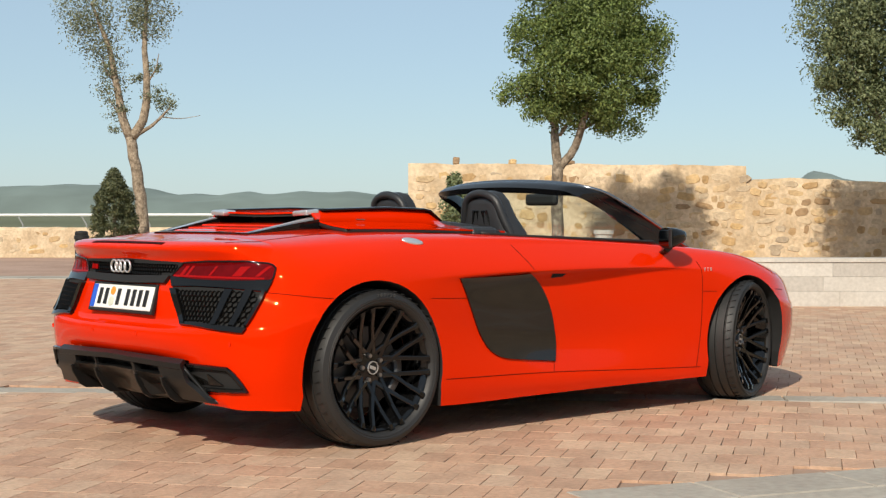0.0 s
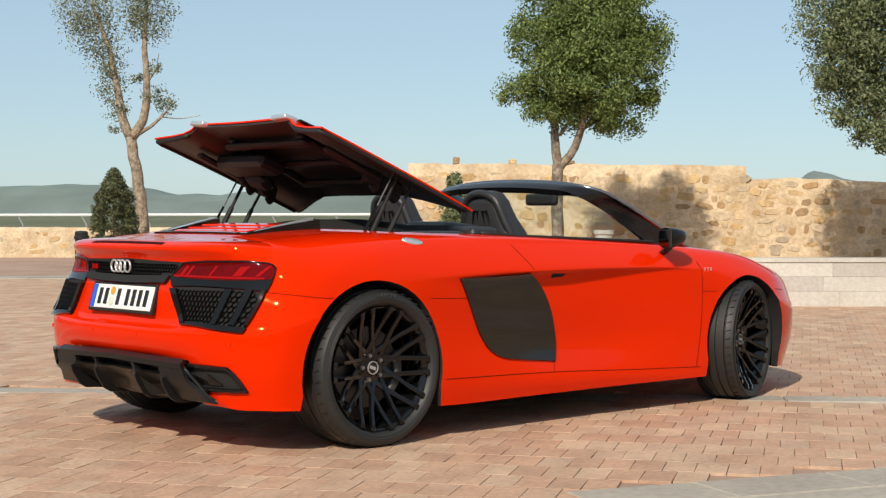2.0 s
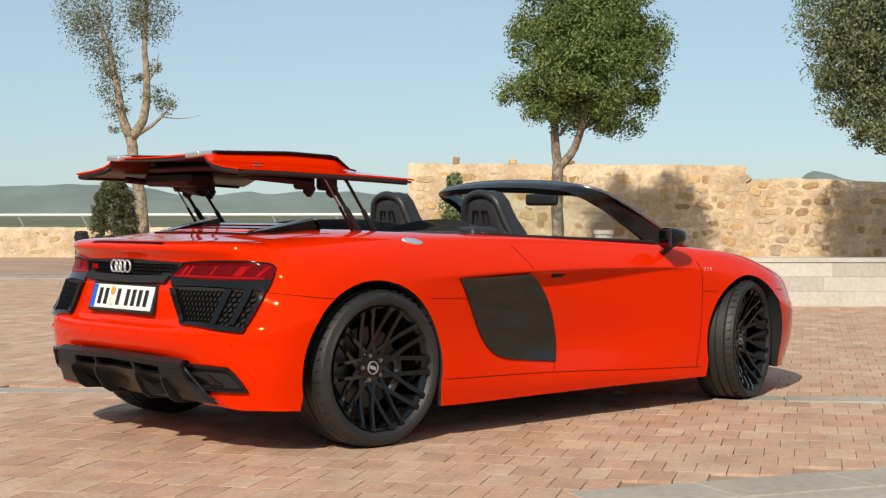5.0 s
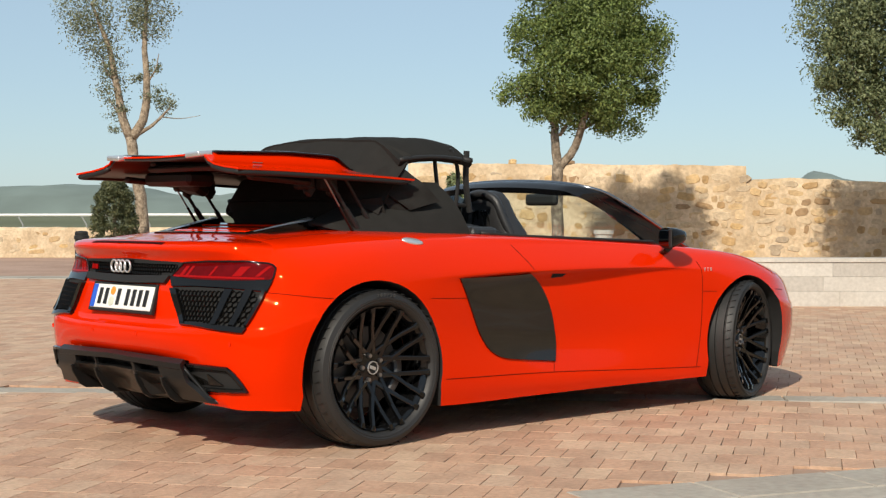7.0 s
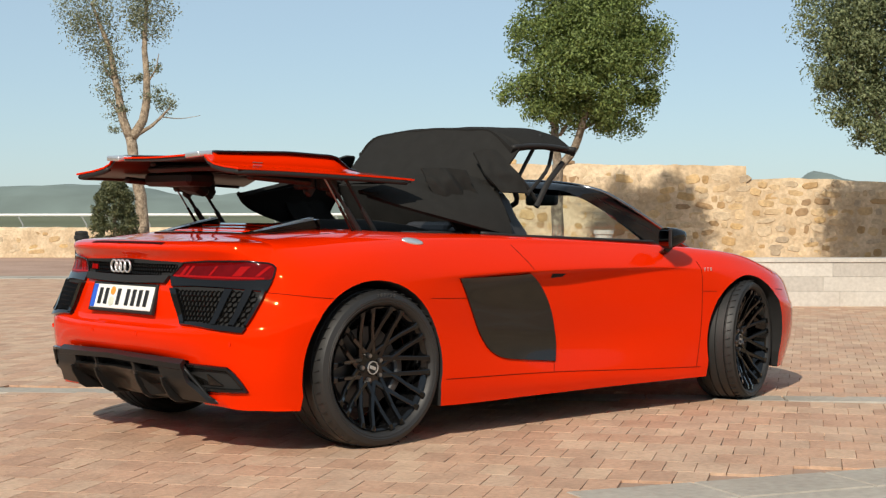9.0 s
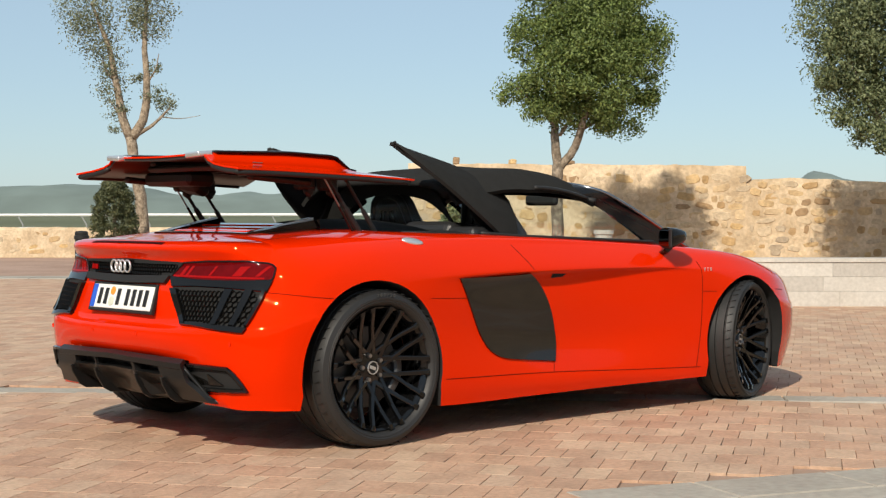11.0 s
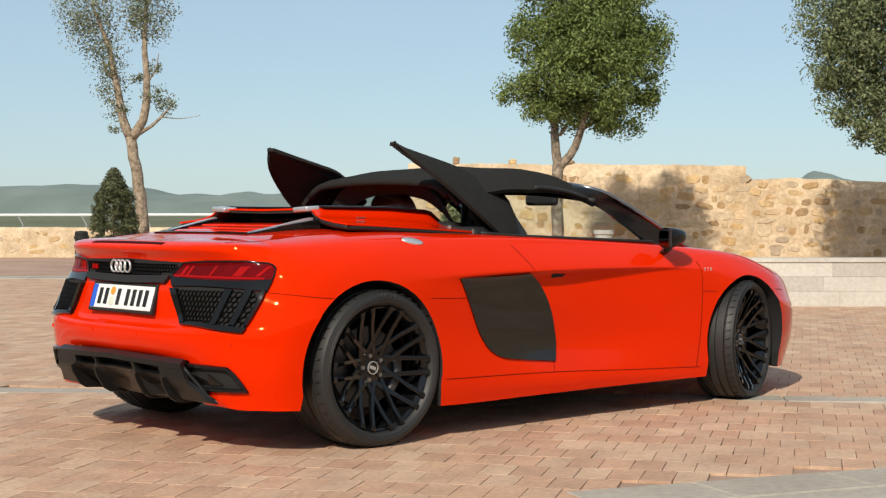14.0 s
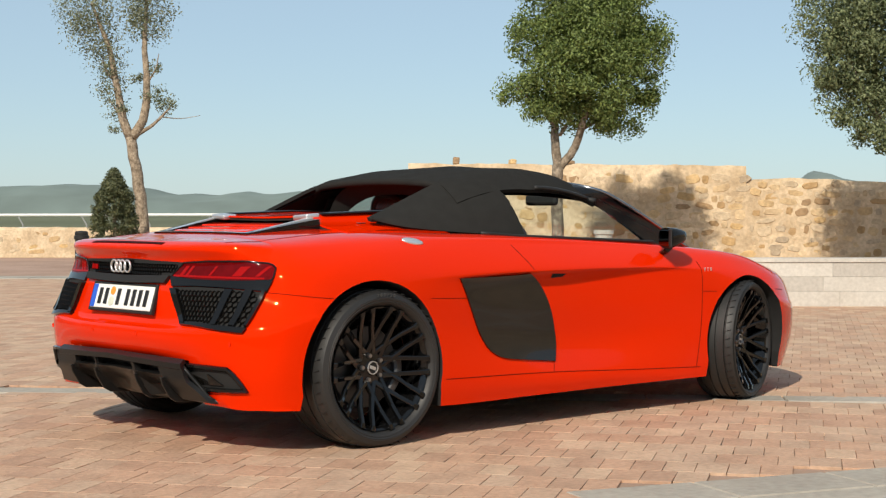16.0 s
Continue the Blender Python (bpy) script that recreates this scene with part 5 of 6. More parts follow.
def deck():
    """Fixed engine cover behind the folding lid: dark strips, cross strip and red louvres."""
    d = new("engine_cover")
    d.parent = car
    for sgn in (-1, 1):
        line_o = [(0.055, sgn * 0.455), (-0.12, sgn * 0.425), (-0.30, sgn * 0.385)]
        line_i = [(0.055, sgn * 0.36), (-0.12, sgn * 0.345), (-0.28, sgn * 0.33)]
        a, b = resample(line_o, 14), resample(line_i, 14)
        rows = []
        for r in ruled(a, b, 5):
            row = []
            for i, q in enumerate(r):
                p = on_skin(q[0], q[1], "z", 0.0)
                p.z += 0.006 + 0.040 * (1 - i / 13) ** 1.2
                row.append(p)
            rows.append(row)
        v, f = skin(rows, 0.05, (0, 0, 1))
        grid_part("side_strip", v, f, BLACK_GLOSS, d, "dark gloss strip beside the engine cover", sharp=40)
        a2, b2 = resample([(0.05, sgn * 0.415), (-0.25, sgn * 0.368)], 14), resample([(0.05, sgn * 0.375), (-0.22, sgn * 0.345)], 14)
        rows = []
        for r in ruled(a2, b2, 3):
            row = []
            for i, q in enumerate(r):
                p = on_skin(q[0], q[1], "z", 0.0)
                p.z += 0.011 + 0.041 * (1 - i / 13) ** 1.2
                row.append(p)
            rows.append(row)
        v, f = skin(rows, 0.01, (0, 0, 1))
        grid_part("bright_inlay", v, f, CHROME, d, "satin aluminium inlay", sharp=40)
    panel("cross_strip", [(-0.272, 0.36), (-0.272, -0.36)], [(-0.305, 0.385), (-0.305, -0.385)], "z", 0.007, 0.02, BLACK_GLOSS, d, "", 20, 3)
    for i in range(3):
        x = -0.21 + 0.085 * i
        bm = bmesh.new()
        box(bm, (0.075, 0.60 + 0.02 * i, 0.012), Matrix.Translation((x, 0, 0.938 + 0.013 * i)) @ pose(0, 0, 0, 0, -6, 0), 0.004, 1)
        part("louvre", bm, RED, d)
    # black sheet below the louvres paints the shade between them
    bm = bmesh.new()
    box(bm, (0.36, 0.68, 0.004), Matrix.Translation((-0.11, 0, 0.934)) @ pose(0, 0, 0, 0, -5, 0))
    part("louvre_shadow_box", bm, WELL, d)


deck()


# ---- folding lid, soft top and their linkages ----
LID_ROWS = [(0.0, 0.072, 1.020, 0.6), (0.25, 0.075, 1.034, 2.2), (0.5, 0.075, 1.067, 4.3), (1.0, 0.079, 1.193, 12.5), (1.5, 0.056, 1.322, 18.0), (2.0, -0.052, 1.447, 21.0), (2.25, -0.150, 1.487, 20.5),
            (2.5, -0.262, 1.473, 18.2), (2.75, -0.420, 1.390, 10.5), (3.0, -0.504, 1.299, 3.4), (3.3, -0.514, 1.276, 1.2), (11.5, -0.514, 1.276, 1.2), (11.75, -0.465, 1.345, 6.0), (12.0, -0.391, 1.422, 12.5),
            (12.25, -0.270, 1.475, 18.0), (12.5, -0.145, 1.486, 20.5), (12.75, -0.035, 1.430, 20.5), (13.0, 0.056, 1.320, 17.5), (13.5, 0.075, 1.188, 12.0), (14.0, 0.075, 1.036, 2.5), (14.3, 0.075, 1.001, 0.0), (16.0, 0.075, 1.001, 0.0)]


def lid_pose(x, z, pitch):
    return pose(x, 0, z, 0, pitch, 0)


LID_HOME = lid_pose(0.075, 1.001, 0)


def lid_height(x, y):
    """The lid's upper face over the car, closed: a raised middle with crisp edges and sloping wings."""
    a = abs(y)
    front = min(1.0, max(0.0, (x - (0.765 if a > 0.34 else 0.84)) / (0.12 if a > 0.34 else 0.07)))
    front = front * front * (3 - 2 * front)
    hump = float(np.interp(a, [0, 0.30, 0.372, 0.385, 0.425, 0.47, 0.56], [0.048, 0.056, 0.062, 0.058, 0.024, 0.008, 0.0]))
    base = 0.968 - 0.075 * max(0, a - 0.36) - 0.02 * max(0, x - 0.5)
    edge = float(np.interp(a, [0.45, 0.68], [0.0, 1.0]))
    s = on_skin(min(max(x, 0.1), 1.05), math.copysign(min(a, 0.69), y), "z", 0.0).z + 0.004
    return (1 - edge) * base + edge * s + hump * (1 - front) * min(1.0, 0.72 + 0.6 * max(0.0, x - 0.06))


def make_lid():
    lid = new("folding_lid")
    lid.parent = car
    tagged(lid, "red rear lid with black edges that lifts over the soft top")
    lid.matrix_basis = LID_HOME
    back = LID_HOME.inverted()
    ys = [-0.69, -0.66, -0.62, -0.57, -0.52, -0.47, -0.445, -0.425, -0.405, -0.385, -0.372, -0.33, -0.25, -0.15, -0.05]
    ys = ys + [-y for y in ys[::-1]]

    def x_rear(a):
        return float(np.interp(a, [0, 0.43, 0.55, 0.69], [0.055, 0.060, 0.050, 0.035]))

    def x_front(a):
        return float(np.interp(a, [0, 0.36, 0.45, 0.60, 0.69], [0.89, 0.90, 0.93, 0.99, 1.02]))
    rows = []
    for u in np.linspace(0, 1, 26):
        rows.append([])
        for y in ys:
            x = x_rear(abs(y)) + (x_front(abs(y)) - x_rear(abs(y))) * u
            rows[-1].append(back @ Vector((x, y, lid_height(x, y))))
    v, f = skin(rows, 0.008, (0, 0, 1))
    grid_part("lid_skin", v, f, RED, lid, "", sharp=32)
    # dark lining with ribs below
    inner = [[Vector((p.x * 0.985 + 0.006, p.y * 0.985, p.z - 0.010)) for p in r] for r in rows]
    v, f = skin(inner, 0.010, (0, 0, 1))
    grid_part("lining", v, f, plain("lid_lining", (0.034, 0.029, 0.026), rough=0.42, spec=0.3, grain=0.4, size=25), lid, "satin black inner lining", sharp=32)
    for i, (x, w, l, y) in enumerate(((0.16, 0.05, 0.66, 0.0), (0.42, 0.05, 0.68, 0.0), (0.66, 0.06, 0.68, 0.0), (0.38, 0.5, 0.05, 0.28), (0.38, 0.5, 0.05, -0.28), (0.30, 0.34, 0.05, 0.52), (0.30, 0.34, 0.05, -0.52))):
        bm = bmesh.new()
        zz = (back @ Vector((x + 0.075, y, lid_height(x + 0.075, abs(y) + (0.03 if abs(y) > 0.4 else 0)) - 0.050))).z
        box(bm, (w, l, 0.03), Matrix.Translation((x, y, zz)) @ pose(0, 0, 0, 0, 3, 0), 0.012, 1)
        part("rib", bm, BLACK_MATT, lid)
    for x, y in ((0.45, 0.5), (0.45, -0.5), (0.58, 0.5), (0.58, -0.5)):
        bm = bmesh.new()
        box(bm, (0.10, 0.05, 0.07), Matrix.Translation((x, y, -0.105)), 0.012, 1)
        box(bm, (0.05, 0.03, 0.06), Matrix.Translation((x + 0.03, y, -0.14)) @ pose(0, 0, 0, 0, 35, 0), 0.01, 1)
        part("hinge_block", bm, BLACK_MATT, lid)
    bm = bmesh.new()
    box(bm, (0.16, 0.40, 0.07), Matrix.Translation((0.30, 0.30, -0.085)), 0.02, 1)
    box(bm, (0.10, 0.16, 0.06), Matrix.Translation((0.42, 0.36, -0.12)) @ pose(0, 0, 0, 8, 20, 10), 0.02, 1)
    part("lid_drive", bm, BLACK_MATT, lid)
    # aluminium tips and black edge strips
    for sgn in (-1, 1):
        # matt black tube, added to stand for the shaded gap under the edge
        seal = [(x_rear(a) + 0.012, a) for a in np.linspace(0.44, 0.67, 8)] + [(x, 0.678) for x in np.linspace(0.07, 0.98, 24)]
        bm = bmesh.new()
        tube(bm, [back @ Vector((x, sgn * a, lid_height(x, a) - 0.019)) for x, a in seal], 0.013, 8)
        part("edge_seal", bm, BLACK_MATT, lid, "black tube added for the shaded gap under the lid's edge", smooth=True)
        bm = bmesh.new()
        box(bm, (0.076, 0.112, 0.024), Matrix.Translation((-0.008, sgn * 0.338, 0.003)) @ pose(0, 0, 0, sgn * 3, -5, 0), 0.007, 3)
        part("aluminium_tip", bm, CHROME, lid, "satin aluminium tip", smooth=True).data.set_sharp_from_angle(angle=radians(40))
        line = [back @ Vector((x, sgn * (0.378 + 0.01 * (x - 0.1)), lid_height(x, 0.374) + 0.003)) for x in np.linspace(0.12, 0.90, 22)]
        bm = bmesh.new()
        tube(bm, line, 0.026, 8, flat=0.28)
        part("edge_strip", bm, BLACK_GLOSS, lid, "gloss black edge strip", smooth=True)
    bm = bmesh.new()
    tube(bm, [back @ Vector((0.898, y, lid_height(0.895, y) + 0.0)) for y in np.linspace(-0.40, 0.40, 20)], 0.010, 8)
    part("front_strip", bm, BLACK_MATT, lid, smooth=True)
    bm = bmesh.new()
    box(bm, (0.05, 0.012, 0.004), Matrix.Translation(back @ Vector((0.30, -0.455, lid_height(0.30, 0.455) + 0.002))), 0.001, 1)
    part("lid_mark", bm, STEEL, lid)
    return lid


LID = make_lid()


def bar_part(name, length, r0, r1, material, label=""):
    bm = bmesh.new()
    tube(bm, [(0, 0, 0), (0, 0, length * 0.5), (0, 0, length)], [r0, (r0 + r1) / 2, r1], 10, up=(0, 1, 0))
    bmesh.ops.create_icosphere(bm, subdivisions=1, radius=r0 * 1.7, matrix=Matrix.Translation((0, 0, 0)))
    return part(name, bm, material, car, label)


LINKS = []
for sgn in (-1, 1):
    for base, tip_at, r, mat, nm in (((0.150, 0.625, 0.885), (0.465, -0.085), 0.0065, BLACK_GLOSS, "gas_strut"), ((0.20, 0.615, 0.88), (0.50, -0.09), 0.013, BLACK_MATT, "hinge_arm"), ((0.31, 0.60, 0.87), (0.61, -0.09), 0.011, BLACK_MATT, "hinge_arm")):
        lower = bar_part(nm, 0.20, r * 1.25, r, mat)
        upper = bar_part("strut_rod" if nm == "gas_strut" else "hinge_link", 0.22, r * 0.7, r * 0.6, STEEL if nm == "gas_strut" else BLACK_MATT)
        LINKS.append((lower, upper, (base[0], sgn * base[1], base[2]), tip_at))

# soft top, drawn raised
PIV_FRONT = Vector((1.76, 0, 1.14))
PIV_REAR = Vector((1.33, 0, 1.215))
PIV_END = Vector((0.99, 0, 1.205))
PIV_FIN = Vector((0.95, 0, 0.96))
PIV_SIDE = Vector((1.05, 0, 0.93))


def roof_z(x):
    return float(curve([0.70, 0.80, 1.0, 1.25, 1.5, 1.70, 1.80], [1.170, 1.203, 1.245, 1.264, 1.252, 1.212, 1.180], x))


def crown(x0, x1, n, pivot, name, label):
    """A stretch of the roof's cloth: crowned across, rolled down at the rails."""
    rows = []
    for x in np.linspace(x0, x1, n):
        row = []
        for v in np.linspace(-1, 1, 45):
            w = 0.61 + 0.03 * (1.25 - x)
            a = abs(v)
            drop = 0.035 * a ** 2 + 0.085 * max(0, (a - 0.72) / 0.28) ** 1.7
            row.append(Vector((x, v * w * (1 if a < 0.9 else 1 + 0.0 * a), roof_z(x) - drop + 0.006 * noise.noise((x * 9, v * 5, 2.0)) + 0.007 * noise.noise((x * 3.5 + v * 2, v * 3, 5.0)))) - pivot)
        rows.append(row)
    v, f = skin(rows, 0.022, (0, 0, 1))
    return grid_part(name, v, f, CLOTH, None, label, sharp=45)


def soft_top():
    top = {}
    a = new("soft_top_front")
    a.parent = car
    tagged(a, "front stretch of the black cloth top")
    crown(1.305, 1.775, 16, PIV_FRONT, "cloth", "").parent = a
    for sgn in (-1, 1):
        bm = bmesh.new()
        tube(bm, [Vector((x, sgn * 0.600, roof_z(x) - 0.115)) - PIV_FRONT for x in np.linspace(1.31, 1.70, 14)], 0.013, 8, flat=0.9)
        part("side_rail", bm, BLACK_MATT, a, smooth=True)
    bm = bmesh.new()
    tube(bm, [Vector((1.765 - 0.05 * (1 - (y / 0.6) ** 2), y, roof_z(1.77) - 0.055 - 0.05 * (y / 0.6) ** 2)) - PIV_FRONT for y in np.linspace(-0.6, 0.6, 16)], 0.015, 8)
    part("front_bow", bm, BLACK_MATT, a, smooth=True)
    a.matrix_basis = Matrix.Translation(PIV_FRONT)
    top["front"] = a
    b = new("soft_top_rear")
    b.parent = car
    tagged(b, "rear stretch of the black cloth top")
    crown(0.985, 1.335, 14, PIV_REAR, "cloth", "").parent = b
    e = new("soft_top_end")
    e.parent = car
    tagged(e, "last stretch of the black cloth top with its bow")
    crown(0.76, 1.0, 10, PIV_END, "cloth", "").parent = e
    bm = bmesh.new()
    tube(bm, [Vector((0.765, y, roof_z(0.765) - 0.012 - 0.035 * (y / 0.6) ** 2 - 0.085 * max(0, (abs(y / 0.6) - 0.72) / 0.28) ** 1.7)) - PIV_END for y in np.linspace(-0.55, 0.55, 24)], 0.020, 8)
    part("rear_bow", bm, CLOTH, e, smooth=True)
    e.matrix_basis = Matrix.Translation(PIV_END)
    top["end"] = e
    b.matrix_basis = Matrix.Translation(PIV_REAR)
    top["rear"] = b
    # rear window in its cloth surround
    w = new("rear_window")
    w.parent = car
    tagged(w, "small upright rear window in black cloth")
    n = 24
    outer, inner = [], []
    for i in range(n + 1):
        u = -1 + 2 * i / n
        outer.append(Vector((0.83 - 0.03 * (1 - u * u), u * 0.50, 0.955 + 0.215 * (1 - abs(u) ** 5))))
        inner.append(Vector((0.88, u * 0.46, 0.962 + 0.155 * (1 - abs(u) ** 2.6))))
    v, f = skin(ruled(outer, inner, 4), 0.015, (-1, 0, 0))
    grid_part("surround", v, f, CLOTH, w, sharp=45)
    low = [Vector((0.89, p.y, 0.955)) for p in inner]
    v, f = skin(ruled([p + Vector((0.004, 0, 0)) for p in inner], low, 3), 0.004, (-1, 0, 0))
    grid_part("pane", v, f, GLASS, w).visible_shadow = False
    top["window"] = w
    # sides: tall cloth that reaches down into the body, and rear fins
    top["side"], top["skirt"], top["fin"], top["link"] = [], [], [], []
    for sgn in (-1, 1):
        n_c = 30
        hi = smooth_line([(0.88, 0.535, 1.105), (0.94, 0.55, 1.115), (1.01, 0.565, 1.110)], n_c)
        mid = smooth_line([(0.88, 0.63, 0.99), (0.96, 0.64, 0.99), (1.055, 0.67, 0.99)], n_c)
        lo = smooth_line([(0.94, 0.65, 0.90), (1.02, 0.67, 0.895), (1.10, 0.69, 0.885)], n_c)
        rows = ruled(hi, mid, 14)[:-1] + ruled(mid, lo, 9)
        rows = [[Vector((p[0], sgn * (p[1] + 0.024 * min(1.0, max(0.0, (1.13 - p[2]) * 9)) * noise.noise((p[0] * 7 + p[2] * 9, p[2] * 3 - p[0] * 2, 4.0 + sgn)) + 0.006 * noise.noise((p[0] * 22, p[2] * 16, 1.0))), p[2])) - PIV_SIDE for p in r] for r in rows]
        v, f = skin(rows, 0.012, (0, sgn, 0))
        s = grid_part("side_cloth", v, f, CLOTH, car, "black cloth side of the top", sharp=50)
        s.matrix_basis = Matrix.Translation(PIV_SIDE)
        top["side"].append(s)
        base_l = smooth_line([(-0.34, 0.015, -0.05), (-0.16, 0.03, -0.04), (0.0, 0.04, -0.03)], n_c)
        low_l = smooth_line([(-0.44, 0.0, 0.06), (-0.30, 0.02, 0.03), (-0.13, 0.03, 0.06)], n_c)
        high_l = smooth_line([(-0.53, -0.03, 0.18), (-0.42, 0.0, 0.20), (-0.265, 0.0, 0.19)], n_c)
        crest = smooth_line([(-0.54, -0.06, 0.25), (-0.42, -0.03, 0.26), (-0.28, -0.03, 0.26)], n_c)
        rows = ruled(crest, high_l, 7)[:-1] + ruled(high_l, low_l, 10)[:-1] + ruled(low_l, base_l, 8)
        rows = [[Vector((p[0], sgn * (p[1] + 0.62 + 0.028 * noise.noise(((p[0] + p[2]) * 11, (p[0] - p[2]) * 2.5, 7.0 + sgn)) + 0.005 * noise.noise((p[0] * 24, p[2] * 18, 1.0))), p[2])) for p in r] for r in rows]
        v, f = skin(rows, 0.010, (0, sgn, 0))
        top["skirt"].append(grid_part("side_skirt", v, f, CLOTH, car, "creased black cloth skirt of the top", sharp=60))
        t_edge = smooth_line([(0.325, 0.47, 1.000), (0.492, 0.475, 1.066), (0.62, 0.478, 1.118), (0.73, 0.482, 1.160), (0.82, 0.50, 1.178), (0.93, 0.52, 1.189), (1.04, 0.55, 1.188)], 22)
        b_edge = smooth_line([(0.315, 0.505, 0.990), (0.42, 0.60, 0.960), (0.60, 0.685, 0.938), (0.80, 0.732, 0.924), (0.98, 0.755, 0.915), (1.085, 0.760, 0.910)], 22)
        rows = []
        for k in range(9):
            q = k / 8
            rows.append([Vector((p[0] * (1 - q) + r[0] * q, sgn * (p[1] * (1 - q) + r[1] * q + 0.026 * math.sin(q * math.pi)), p[2] * (1 - q) + r[2] * q + 0.018 * math.sin(q * math.pi) * min(1.0, max(0.0, p[0] - 0.5) * 2))) - PIV_FIN for p, r in zip(t_edge, b_edge)])
        v, f = skin(rows, 0.018, (0, sgn, 0.5))
        fin = new("rear_fin")
        fin.parent = car
        tagged(fin, "pointed black cloth fin of the top")
        grid_part("fin_cloth", v, f, CLOTH, fin, sharp=50)
        lining = [[p - Vector((0, sgn * 0.020, 0.014)) for p in r[1:-2]] for r in rows[1:-1]]
        v, f = skin(lining, 0.006, (0, sgn, 0.5))
        grid_part("fin_lining", v, f, CLOTH, fin, "smooth black lining", sharp=50)
        fin.matrix_basis = Matrix.Translation(PIV_FIN)
        top["fin"].append(fin)
        # folding frame under the front stretch
        k = new("top_linkage")
        k.parent = car
        for pts, r in (([(-0.16, 0.52, -0.02), (-0.155, 0.53, -0.14), (-0.13, 0.53, -0.31)], 0.010), ([(-0.06, 0.53, -0.02), (-0.03, 0.54, -0.09), (-0.035, 0.54, -0.33)], 0.010), ([(0.03, 0.55, -0.03), (0.025, 0.55, -0.18), (0.05, 0.55, -0.33)], 0.015), ([(-0.17, 0.53, -0.30), (-0.08, 0.53, -0.29), (0.05, 0.54, -0.30)], 0.011), ([(-0.16, 0.5, -0.33), (0.0, 0.45, -0.335), (0.06, 0.3, -0.34)], 0.014)):
            bm = bmesh.new()
            tube(bm, smooth_line([(x, sgn * y, z) for x, y, z in pts], 8), r, 8, up=(0, 1, 0))
            part("bar", bm, BLACK_MATT, k)
        top["link"].append(k)
    # stowed shelf with folds in the well
    bm = bmesh.new()
    box(bm, (0.34, 1.36, 0.10), Matrix.Translation((0.62, 0, 0.885)), 0.04, 3)
    box(bm, (0.18, 1.40, 0.08), Matrix.Translation((0.88, 0, 0.915)), 0.03, 3)
    part("well_cover", bm, LEATHER, car)
    rows = []
    for x in np.linspace(0.20, 0.82, 22):
        lip = min(1.0, 6 * min(x - 0.19, 0.83 - x))
        rows.append([Vector((x, y, 0.845 + (0.145 - 0.095 * (abs(y) / 0.66) ** 2.2) * lip ** 0.5 + 0.007 * noise.noise((x * 16, y * 3, 3.0)))) for y in np.linspace(-0.64 - 0.03 * lip, 0.64 + 0.03 * lip, 40)])
    v, f = skin(rows, 0.015, (0, 0, 1))
    grid_part("stowed_cloth", v, f, CLOTH, car, "creased black cloth in the well behind the seats", sharp=60)
    for y in (-0.36, 0.36):
        bm = bmesh.new()
        box(bm, (0.28, 0.36, 0.10), Matrix.Translation((0.92, y, 0.920)) @ pose(0, 0, 0, 0, 6, 0), 0.045, 3)
        part("seat_fairing", bm, LEATHER, car)
    return top


TOP = soft_top()


